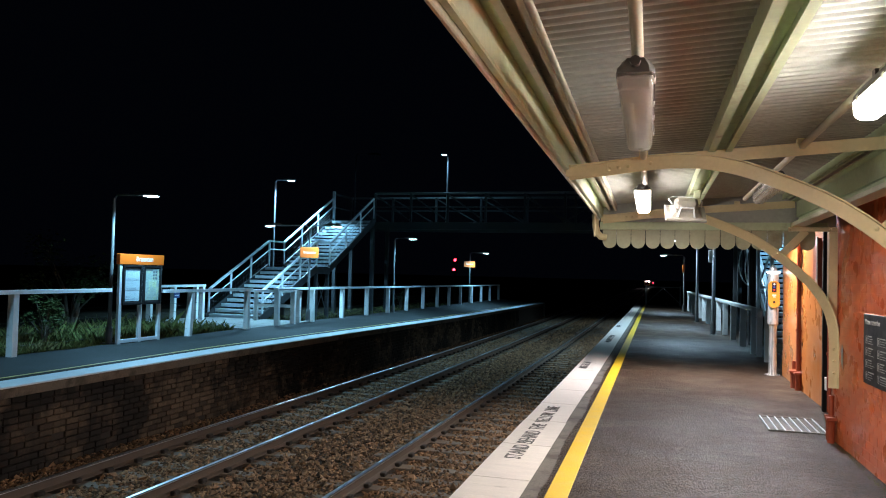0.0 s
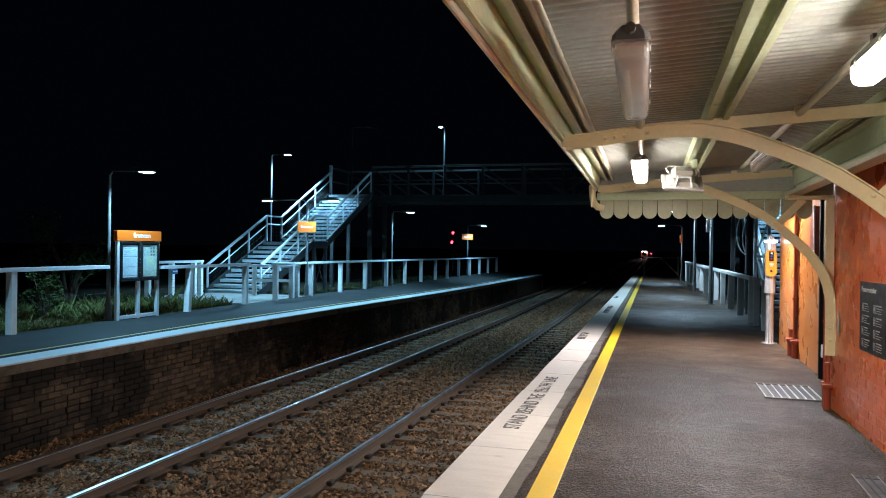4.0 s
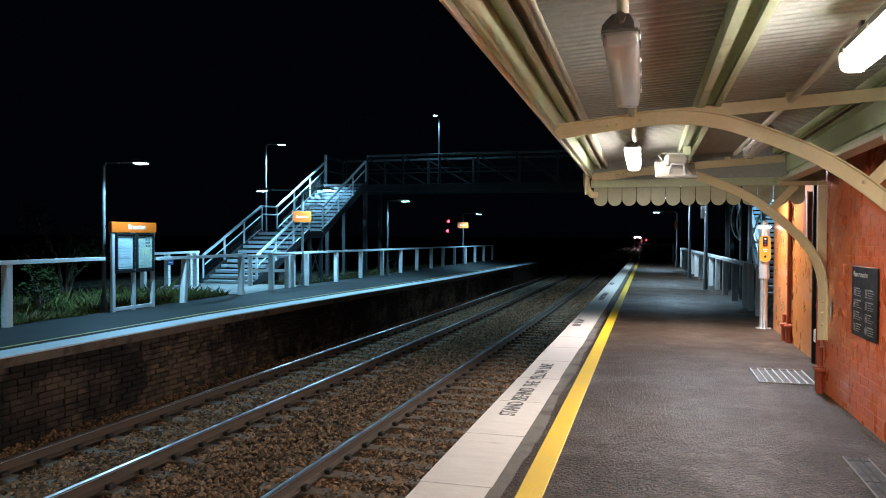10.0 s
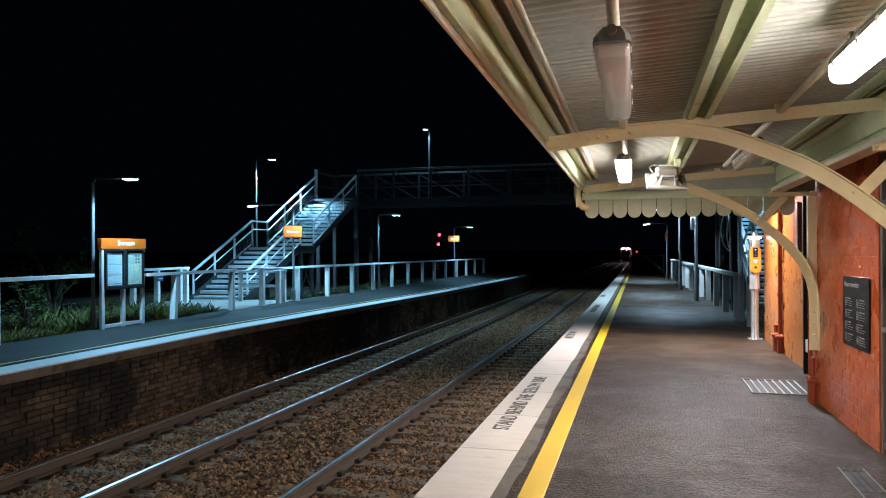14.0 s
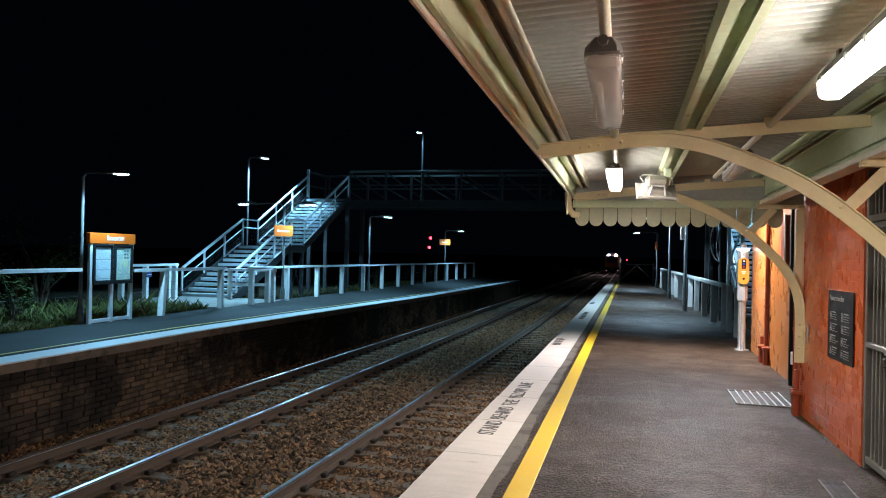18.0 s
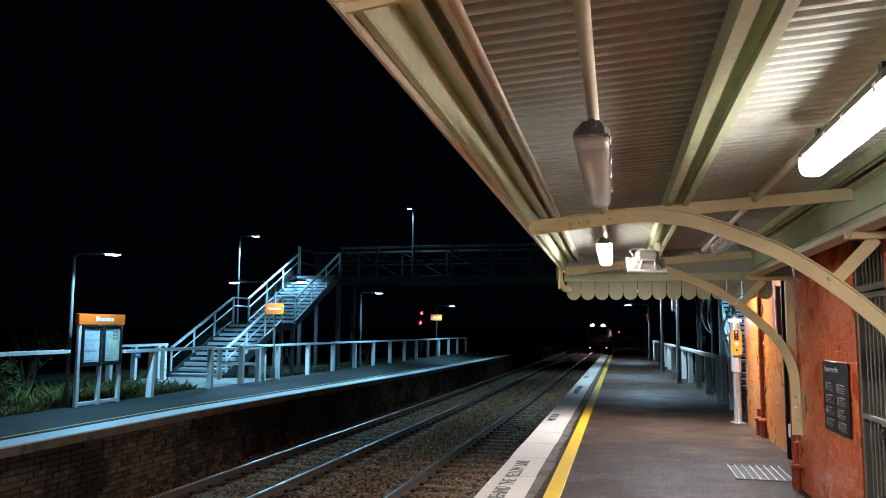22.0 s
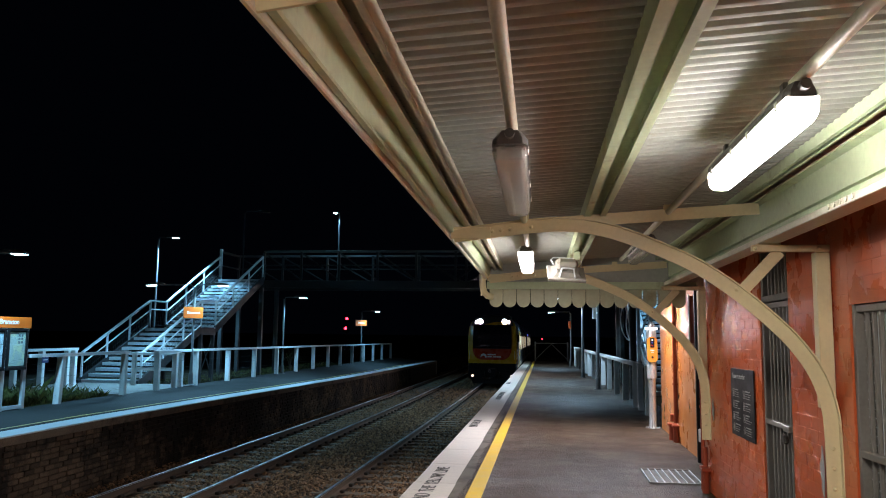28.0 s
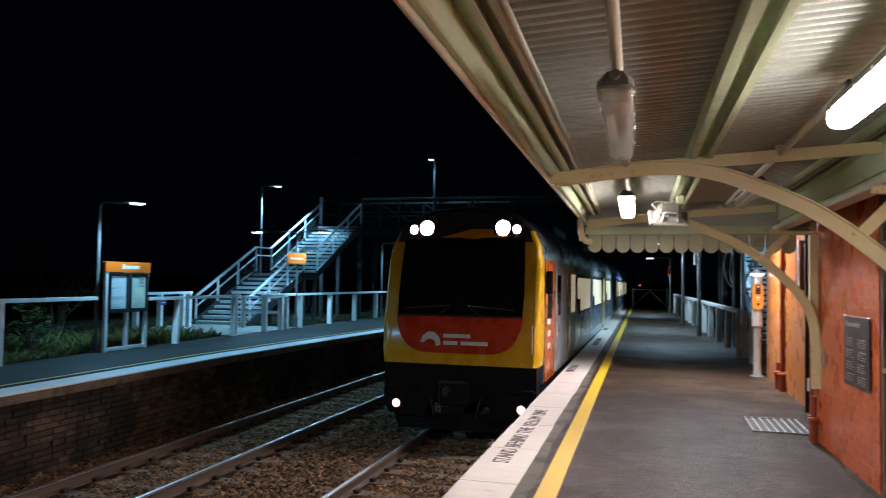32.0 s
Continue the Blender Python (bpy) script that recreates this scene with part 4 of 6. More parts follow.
# ==== across the tracks: fences, lamps, signs, the stairs and the bridge ====
def street_lamp(x, y, z0, top, reach, lit=True, power=60, label="grey street lamp with a lit cool white head", r=0.038, twin=None, tilt=0.0, light=True, steel=None, cone=158, lean=0.15, colour=COOL):
    """A post with an outreach arm over the platform; reach: the arm's (x, y)."""
    steel = steel or M_POST
    s = thing("street_lamp", (x, y, z0), label, "street lamp", "station lamps")
    h = top - z0
    part("base_plate", G().box(x - 0.13, x + 0.13, y - 0.13, y + 0.13, z0, z0 + 0.02, 0.005).tube([(x, y, z0), (x, y, z0 + 0.35), (x, y, z0 + 0.42)], [0.075, 0.07, 0.045], 10), steel, s)
    part("post", G().tube([(x, y, z0 + 0.3), (x, y, z0 + h * 0.45), (x, y, top)], [r * 1.25, r * 1.1, r], 10), steel, s, smooth=True)
    arms = [reach, twin] if twin else [reach]
    for rx, ry in arms:
        e = Vector((x + rx, y + ry, top + 0.06 + tilt))
        part("arm", G().tube([(x, y, top - 0.05), (x + rx * 0.12, y + ry * 0.12, top + 0.07), (x + rx * 0.5, y + ry * 0.5, top + 0.075 + tilt * 0.5), tuple(e)], 0.022, 8), steel, s, smooth=True)
        d = Vector((rx, ry, 0)).normalized()
        q = Vector((-d.y, d.x, 0))
        head = part("head", G().loft([[tuple(e + d * a + q * b * w + Vector((0, 0, c - a * 0.04))) for b, c in ((-1, 0), (-0.7, hh), (0.7, hh), (1, 0))] for a, w, hh in ((-0.12, 0.04, 0.05), (0.0, 0.09, 0.085), (0.3, 0.12, 0.09), (0.48, 0.07, 0.04))]), steel, s, "grey lamp head")
        part("lens", G().loft([[tuple(e + d * a + q * b * w + Vector((0, 0, -0.002 - c - a * 0.04))) for b, c in ((-1, 0), (-0.6, dd), (0.6, dd), (1, 0))] for a, w, dd in ((0.14, 0.06, 0.02), (0.22, 0.09, 0.032), (0.36, 0.09, 0.032), (0.46, 0.05, 0.02))]), M_LED if lit else M_GREYP, head, "glowing cool white lens" if lit else "dark lens")
        if lit and light:
            c = e + d * 0.22
            lamp("lamp_light", "SPOT", (c.x, c.y, c.z - 0.10), power * 0.9, colour, target=tuple(c + d * lean - Vector((0, 0, 1.1))), cone=cone, blend=0.4, radius=0.1)
    return s


street_lamp(-11.8, 5.2, -0.08, 3.17, (0.62, 0.05), power=950)
street_lamp(-11.8, 14.5, -0.08, 3.17, (0.62, 0.05), power=1000)
street_lamp(-11.43, 23.55, -0.05, 3.10, (0.66, 0.0), power=900, twin=(-1.15, -0.1), lean=0.0, label="twin headed grey street lamp with lit cool white heads")
street_lamp(-11.5, 32.1, -0.12, 3.12, (0.55, 0.0), power=700)
street_lamp(-11.5, 45.8, -0.12, 2.95, (0.70, 0.0), power=700)
street_lamp(-17.2, 31.5, -0.3, 5.72, (0.50, 0.0), power=5600, cone=124, lean=0.0, label="tall grey street lamp with a lit head behind the stairs")
street_lamp(-10.02, 35.2, 4.05, 7.28, (-0.02, -0.2), power=260, label="grey lamp post standing on the footbridge")
street_lamp(-15.1, 35.9, 4.05, 7.6, (0.75, 0.2), lit=False, label="unlit dark lamp post on the footbridge", r=0.028, steel=M_DARKST)


def station_sign(x, y, z, w, h, turn, words, size, label):
    s = thing("station_sign", (x, y, z), label, "sign", "station name signs")
    m = pose(x, y, z, 0, 0, turn)
    part("panel", G().box(-w / 2, w / 2, -0.015, 0.015, -h / 2, h / 2, 0.006, m), M_SIGN, s, "orange enamel panel")
    for a in (-h / 2 + 0.03, h / 2 - 0.07):
        part("clamp", G().box(-0.05, 0.05, 0.016, 0.06, a, a + 0.04, 0.0, m), M_GALV, s)
    lettering("words", words, size, m @ pose(0, -0.0165, 0, 90, 0, 0), M_WHITE, s, 0.002)
    return s


station_sign(-11.38, 23.42, 2.26, 0.62, 0.36, 40, "Branxton", 0.11, "orange station name sign on the twin lamp post")
station_sign(-11.50, 45.7, 2.30, 0.95, 0.36, 60, "Branxton", 0.15, "orange station name sign on a lamp post")

# timetable board
bd = thing("timetable_board", (FENCE_X, 15.1, -0.09), "steel notice board with an orange name header and two poster cases", "notice board")
bx = FENCE_X
part("header", G().box(bx - 0.05, bx + 0.05, 14.34, 15.87, 1.685, 1.925, 0.008), M_SIGN, bd, "orange header panel")
lettering("words", "Branxton", 0.158, Matrix.Translation((bx + 0.0515, 15.17, 1.815)) @ pose(0, 0, 0, 90, 0, 90), M_WHITE, bd, 0.003)
for y in (14.42, 15.10, 15.78):
    part("leg", G().box(bx - 0.035, bx + 0.035, y - 0.05, y + 0.05, -0.10, 1.70, 0.006), M_GALV, bd, "galvanised steel leg")
part("foot_rail", G().box(bx - 0.03, bx + 0.03, 14.47, 15.05, -0.06, 0.02, 0.004), M_GALV, bd)
part("foot_rail", G().box(bx - 0.03, bx + 0.03, 15.15, 15.73, -0.06, 0.02, 0.004), M_GALV, bd)
M_MAP = mat("pale_route_map", (0.31, 0.37, 0.34), 0.5, vary=0.12, scale=5, grain=20, bump=0.02, stain=(0.50, 0.50, 0.30), stain_at=0.56)
rnd = random.Random(8)
for side, (y0, y1) in enumerate(((14.48, 15.04), (15.16, 15.72))):
    g = G()
    for a, b, c, d in ((y0 - 0.03, y1 + 0.03, 0.78, 0.845), (y0 - 0.03, y1 + 0.03, 1.625, 1.675), (y0 - 0.03, y0 + 0.022, 0.845, 1.625), (y1 - 0.022, y1 + 0.03, 0.845, 1.625)):
        g.box(bx + 0.02, bx + 0.085, a, b, c, d, 0.006)
    case = part("case", g.box(bx + 0.0, bx + 0.05, y0 - 0.02, y1 + 0.02, 0.80, 1.665, 0.004), M_BLACK, bd, "dark framed poster case")
    part("poster", G().box(bx + 0.048, bx + 0.060, y0 + 0.035, y1 - 0.035, 0.87, 1.60), M_MAP if side else M_PAPER, case, "pale route map" if side else "pale printed timetable sheets")
    g = G()
    f0, f1 = bx + 0.060, bx + 0.0615
    if side:
        g.box(f0, f1, y0 + 0.05, y0 + 0.30, 1.555, 1.585)
        for r in range(3):
            for c in range(2):
                g.box(f0, f1, y0 + 0.30 + 0.09 * c, y0 + 0.36 + 0.09 * c, 1.50 - 0.075 * r, 1.55 - 0.075 * r)
        for k in range(9):
            a, b = y0 + 0.06 + rnd.uniform(0, 0.3), 0.92 + rnd.uniform(0, 0.4)
            g.box(f0, f1, a, a + rnd.uniform(0.03, 0.12), b, b + 0.006)
    else:
        g.box(f0, f1, y0 + 0.045, y1 - 0.045, 1.555, 1.585)
        for z in (1.33, 1.10, 0.905):
            g.box(f0, f1, y0 + 0.045, y1 - 0.045, z, z + 0.010)
        z = 1.52
        while z > 0.92:
            if rnd.random() < 0.6:
                a = y0 + 0.06 + rnd.uniform(0, 0.05)
                g.box(f0, f1, a, a + rnd.uniform(0.10, 0.34), z, z + 0.004)
            z -= 0.022
    part("print", g, M_INK, case, kind="stuff")
    part("glass", G().box(bx + 0.070, bx + 0.073, y0 + 0.02, y1 - 0.02, 0.85, 1.62), M_PANE, case).visible_shadow = False


# white post and rail fences
def fence(posts, x_at, z0, rail_from, rail_to, top, label, lean=None, wires=True):
    y0 = posts[0]
    dip = (lambda y: -0.0036 * max(0.0, y - 24.0)) if not LIE[0] else (lambda y: 0.0)
    f = thing("fence", (x_at(y0), y0, z0), label, "fence", "station fences", "structure")
    for y in posts:
        x = x_at(y)
        a = (lean or {}).get(y, 0)
        part("post", G().box(-0.075, 0.075, -0.065, 0.065, -0.15, top - z0 - 0.08, 0.008, pose(x, y, z0 + dip(y), 0, 0, 0) @ pose(0, 0, 0, a, 0, 0)), M_FENCE, f)
    k = max(1, round((rail_to - rail_from) / 4.9))
    for i in range(k):
        a, b = rail_from + (rail_to - rail_from) * i / k, rail_from + (rail_to - rail_from) * (i + 1) / k - 0.012
        part("rail", G().sweep([(x_at(a), a, top - 0.045 + dip(a)), (x_at((a + b) / 2), (a + b) / 2, top - 0.05 + dip((a + b) / 2)), (x_at(b), b, top - 0.045 + dip(b))], 0.17, 0.075, (1, 0, 0)), M_FENCE, f)
    if wires:
        g = G()
        for h in (0.2, 0.42, 0.64, 0.84):
            g.tube([(x_at(rail_from), rail_from, z0 + h), (x_at(rail_to), rail_to, z0 + h)], 0.002, 4)
        part("wires", g, M_DARKST, f, kind="stuff")
    return f


FX = lambda y: FENCE_X
fence((4.3, 6.75, 9.2, 11.6), FX, -0.09, 2.0, 14.1, 1.165, "white timber post and rail fence beside the far platform")
fence((17.0, 19.77), FX, -0.08, 15.9, 19.95, 1.115, "white post and rail fence with one leaning post", lean={17.0: -4.0})
fence((21.55, 24.0, 26.5, 28.95, 31.4, 33.9, 36.4, 38.9, 41.2, 43.7, 46.4, 49.0, 51.6, 54.5), FX, -0.10, 21.45, 54.6, 1.10, "long white post and rail fence along the far platform")
fence((22.62,), FX, -0.08, 21.5, 22.72, 1.06, "short white fence return beside the stair foot", wires=False)
# entry rails in front of the stairs, square to the platform
def rail_across(x0, x1, y, z0, top):
    f = thing("fence", (x0, y, z0), "white timber fence running back to the stair foot", "fence", "station fences", "structure")
    k = max(2, round(abs(x1 - x0) / 1.1))
    for i in range(k + 1):
        x = x0 + (x1 - x0) * i / k
        part("post", G().box(x - 0.065, x + 0.065, y - 0.06, y + 0.06, z0 - 0.15, top - 0.08, 0.008), M_FENCE, f)
    part("rail", G().box(min(x0, x1) - 0.08, max(x0, x1) + 0.08, y - 0.08, y + 0.08, top - 0.085, top, 0.008), M_FENCE, f)
    part("rail", G().box(min(x0, x1), max(x0, x1), y - 0.025, y + 0.025, z0 + 0.5, z0 + 0.6, 0.006), M_FENCE, f)


rail_across(-13.2, -11.6, 23.2, -0.1, 0.98)
BX = lambda y: -14.6
fence((19.5, 20.63, 21.8, 22.15), BX, -0.18, 18.7, 22.25, 1.12, "older white fence standing back in the grass")
bs = thing("small_sign", (-14.52, 20.68, 0.78), "small dark blue plate with a pale band on a fence post", "sign")
part("plate", G().box(-14.525, -14.515, 20.54, 20.83, 0.70, 0.86, 0.003), M_BLUESIGN, bs)
part("band", G().box(-14.514, -14.510, 20.58, 20.79, 0.775, 0.795), M_WHITE, bs)
pad = solid("stair_pad", G().box(-15.7, -11.6, 19.9, 23.9, -0.30, -0.072, 0.01), M_CONC, "pale concrete pad at the foot of the stairs", "pavement")


# the footbridge stairs
def stairs(xl, xr, flip, label):
    """Two flights climbing away from the camera to the bridge, between steel strings."""
    s = thing("footbridge_stairs", ((xl + xr) / 2, 23.8, -0.15), label, "stairs", "footbridge stairs", "structure")
    zb, zl, zt = -0.13, 1.76, 4.10
    ya, yb, yc, yd = 23.75, 27.95, 29.2, 34.1
    def flight(y0, y1, z0, z1, n):
        for i in range(n):
            y = y0 + (y1 - y0) * i / n
            z = z0 + (z1 - z0) * (i + 1) / n
            dy = (y1 - y0) / n
            part("tread", G().box(xl + 0.04, xr - 0.04, y, y + dy + 0.03, z - 0.045, z, 0.006), M_TREAD, s)
            part("riser", G().box(xl + 0.04, xr - 0.04, y + 0.012, y + 0.02, z - (z1 - z0) / n * 0.62, z - 0.045), M_TREAD, s)
    flight(ya, yb, zb, zl, 11)
    flight(yc, yd, zl, zt, 14)
    part("landing", G().box(xl, xr, yb, yc, zl - 0.06, zl - 0.002, 0.005), M_TREAD, s)
    for x in (xl, xr):
        part("string", G().sweep([(x, ya - 0.1, zb + 0.02), (x, yb, zl + 0.0)], 0.07, 0.30, (1, 0, 0)), M_DARKST, s)
        part("string", G().sweep([(x, yb, zl - 0.1), (x, yc, zl - 0.1)], 0.07, 0.26, (1, 0, 0)), M_DARKST, s)
        part("string", G().sweep([(x, yc, zl + 0.0), (x, yd, zt + 0.0)], 0.07, 0.30, (1, 0, 0)), M_DARKST, s)
        path = [(x, ya + 0.05, zb + 1.05), (x, yb + 0.0, zl + 1.07), (x, yc + 0.0, zl + 1.07), (x, yd - 0.1, zt + 1.07)]
        part("handrail", G().sweep(path, 0.09, 0.06, (1, 0, 0)), M_GALV, s, "pale steel handrail")
        part("mid_rail", G().tube([(p[0], p[1] + 0.1, p[2] - 0.33) for p in path], 0.025, 8), M_GALV, s)
        for p, q, k in ((path[0], path[1], 3), (path[2], path[3], 3)):
            for i in range(k + 1):
                t = i / k
                y, z = p[1] + (q[1] - p[1]) * t, p[2] + (q[2] - p[2]) * t
                part("baluster", G().box(x - 0.03, x + 0.03, y - 0.03, y + 0.03, z - 1.12, z - 0.03, 0.004), M_GALV, s)
        g = G()
        for (p, q) in ((path[0], path[1]), (path[1], path[2]), (path[2], path[3])):
            P, Q = Vector(p), Vector(q)
            k = int((Q - P).length / 0.12)
            for i in range(k):
                c = P.lerp(Q, (i + 0.5) / k)
                g.box(c.x - 0.003, c.x + 0.003, c.y - 0.003, c.y + 0.003, c.z - 0.95, c.z - 0.35)
            for h in (0.5, 0.65, 0.8, 0.95):
                g.sweep([P - Vector((0, 0, h)), Q - Vector((0, 0, h))], 0.006, 0.006, (1, 0, 0))
        part("mesh_infill", g, M_DARKST, s, "fine wire mesh infill", kind="stuff")
    for x in (xl + 0.05, xr - 0.05):
        for y in (yb + 0.1, yc - 0.1):
            part("column", G().box(x - 0.07, x + 0.07, y - 0.07, y + 0.07, -0.5, zl - 0.2, 0.008), M_DARKST, s)
    part("brace", G().sweep([(xr - 0.05, yb + 0.1, -0.1), (xr - 0.05, yc - 0.1, zl - 0.3)], 0.02, 0.05, (1, 0, 0)).sweep([(xr - 0.05, yc - 0.1, -0.1), (xr - 0.05, yb + 0.1, zl - 0.3)], 0.02, 0.05, (1, 0, 0)), M_DARKST, s)
    return s


stairs(-15.42, -13.3, 1, "blue lit steel footbridge stairs with white handrails")
stairs(3.05, 5.15, -1, "steel footbridge stairs beside the station building")

# the footbridge: plate deck, truss sides and trestles
fb = thing("footbridge", (-5.0, 35.2, 4.0), "dark steel truss footbridge spanning both railway tracks", "footbridge", kind="structure")
xa, xb2, y0, y1, zd = -15.45, 5.2, 34.15, 36.25, 4.05
part("deck", G().box(xa, xb2, y0, y1, zd - 0.12, zd, 0.01), M_DARKST, fb)
for y in (y0, y1):
    part("bottom_chord", G().box(xa, xb2, y - 0.06, y + 0.06, zd - 0.32, zd + 0.02, 0.01), M_DARKST, fb)
    x0 = -13.3 if y == y0 else xa
    x1 = 3.05 if y == y0 else xb2
    # Lighter than the other chords: the bridge lamp's light on it is coloured in.
    part("top_chord", G().box(x0, x1, y - 0.05, y + 0.05, zd + 1.33, zd + 1.42, 0.01), M_POST, fb, "top rail in a lighter grey for the lamp's light on it")
    part("mid_chord", G().box(x0, x1, y - 0.03, y + 0.03, zd + 0.70, zd + 0.76, 0.006), M_DARKST, fb)
    k = 9
    for i in range(k + 1):
        x = x0 + (x1 - x0) * i / k
        part("upright", G().box(x - 0.05, x + 0.05, y - 0.05, y + 0.05, zd, zd + 1.38, 0.006), M_DARKST, fb)
        if i < k:
            xx = x + (x1 - x0) / k
            a, b = (x, xx) if i < k / 2 else (xx, x)
            part("diagonal", G().sweep([(a, y + 0.02, zd + 1.33), (b, y + 0.02, zd + 0.05)], 0.03, 0.07, (0, 1, 0)), M_DARKST, fb)
for x in (xa + 0.1, -13.4, 3.1, 5.1):
    for y in (y0 + 0.05, y1 - 0.05):
        part("column", G().box(x - 0.09, x + 0.09, y - 0.09, y + 0.09, -0.6, zd - 0.3, 0.01), M_DARKST, fb)
for x in (xa,):
    part("end_chord", G().box(x - 0.05, x + 0.05, y0, y1, zd + 1.33, zd + 1.42, 0.01).box(x - 0.03, x + 0.03, y0, y1, zd + 0.7, zd + 0.76), M_DARKST, fb)
    part("end_post", G().box(x - 0.06, x + 0.06, y0 - 0.06, y0 + 0.06, zd - 0.1, zd + 1.5, 0.01), M_GALV, fb)

# signals beyond the bridge
def signal(x, y, z0, heads, label):
    s = thing("railway_signal", (x, y, z0), label, "railway signal", "signals")
    top = max(h[1] for h in heads) + 0.4
    part("mast", G().tube([(x, y, z0), (x, y, top)], 0.07, 8), M_DARKST, s)
    for hx, hz in heads:
        part("backboard", G().box(hx - 0.3, hx + 0.3, y - 0.05, y + 0.02, hz - 0.35, hz + 0.35, 0.05), M_BLACK, s)
        part("hood", G().tube([(hx, y - 0.05, hz), (hx, y - 0.3, hz)], 0.16, 12, caps=False), M_BLACK, s)
        part("lens", G().tube([(hx, y - 0.06, hz), (hx, y - 0.08, hz)], [0.14, 0.10], 14), M_REDLAMP, s, "glowing red lens")


signal(-19.1, 70, -2, ((-19.06, 3.03), (-19.16, 2.12)), "railway signal showing two red lights")


# ==== along the near platform ====
LIE[0] = "station"
def gate(y0, y1, top, head, label, mesh=False):
    """A steel security gate in its opening: frame, bars, rail, lock."""
    x = WALL_X + 0.05
    d = thing("security_gate", (x, (y0 + y1) / 2, 0), label, "security gate", "barred gates")
    for a, b in ((y0, y0 + 0.045), (y1 - 0.045, y1)):
        part("jamb", G().box(x - 0.03, x + 0.03, a, b, 0.0, head, 0.004), M_GRILLE, d)
    part("head_rail", G().box(x - 0.03, x + 0.03, y0, y1, top, top + 0.05, 0.004), M_GRILLE, d)
    part("top_rail", G().box(x - 0.025, x + 0.025, y0 + 0.05, y1 - 0.05, top - 0.055, top - 0.012, 0.004), M_GRILLE, d)
    part("lock_rail", G().box(x - 0.035, x + 0.015, y0 + 0.05, y1 - 0.05, 0.97, 1.01, 0.004), M_GRILLE, d)
    part("bottom_rail", G().box(x - 0.025, x + 0.025, y0 + 0.05, y1 - 0.05, 0.06, 0.11, 0.004), M_GRILLE, d)
    n = int((y1 - y0 - 0.1) / 0.098)
    for i in range(1, n + 1):
        y = y0 + 0.05 + (y1 - y0 - 0.1) * i / (n + 1)
        part("bar", G().box(x - 0.011, x + 0.011, y - 0.013, y + 0.013, 0.08, top - 0.02, 0.003), M_GRILLE, d)
        if head > top + 0.1:
            part("upper_bar", G().box(x - 0.011, x + 0.011, y - 0.013, y + 0.013, top + 0.04, head, 0.003), M_GRILLE, d)
    part("hasp", G().box(x - 0.065, x - 0.03, y0 + 0.02, y0 + 0.16, 0.965, 1.015, 0.005), M_GRILLE, d, "worn steel hasp")
    part("padlock", G().box(x - 0.075, x - 0.04, y0 + 0.10, y0 + 0.16, 0.875, 0.945, 0.01).tube([(x - 0.057, y0 + 0.112, 0.94), (x - 0.057, y0 + 0.115, 0.985), (x - 0.057, y0 + 0.145, 0.985), (x - 0.057, y0 + 0.148, 0.94)], 0.006, 6), M_IRON, d, "dark steel padlock")
    if mesh:
        g = G()
        k = int((y1 - y0 - 0.1) / 0.05)
        for i in range(1, k):
            y = y0 + 0.05 + 0.05 * i
            g.box(x + 0.016, x + 0.019, y - 0.002, y + 0.002, 0.1, top)
        for i in range(int((top - 0.1) / 0.05)):
            z = 0.1 + 0.05 * i
            g.box(x + 0.019, x + 0.022, y0 + 0.05, y1 - 0.05, z - 0.002, z + 0.002)
        part("wire_mesh", g, M_GALV, d, "rusty wire mesh behind the bars", kind="stuff")
    return d


gate(6.32, 7.05, 1.955, 2.40, "grey barred steel security gate, locked shut")
gate(4.02, 5.20, 1.86, 1.86, "grey steel security gate backed with wire mesh", mesh=True)
# The dark leaf is near black, so the shade behind its gate is coloured in.
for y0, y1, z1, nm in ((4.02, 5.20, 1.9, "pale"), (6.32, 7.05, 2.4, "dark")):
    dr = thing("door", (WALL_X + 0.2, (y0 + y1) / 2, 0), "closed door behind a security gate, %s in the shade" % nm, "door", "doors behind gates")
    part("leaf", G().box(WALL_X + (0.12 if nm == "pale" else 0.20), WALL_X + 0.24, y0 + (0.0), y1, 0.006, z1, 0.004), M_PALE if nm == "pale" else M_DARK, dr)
    part("door_frame", G().box(WALL_X + 0.10, WALL_X + 0.2, y0, y0 + 0.06, 0.006, z1, 0.003).box(WALL_X + 0.10, WALL_X + 0.2, y1 - 0.06, y1, 0.006, z1, 0.003), M_GRILLE, dr)

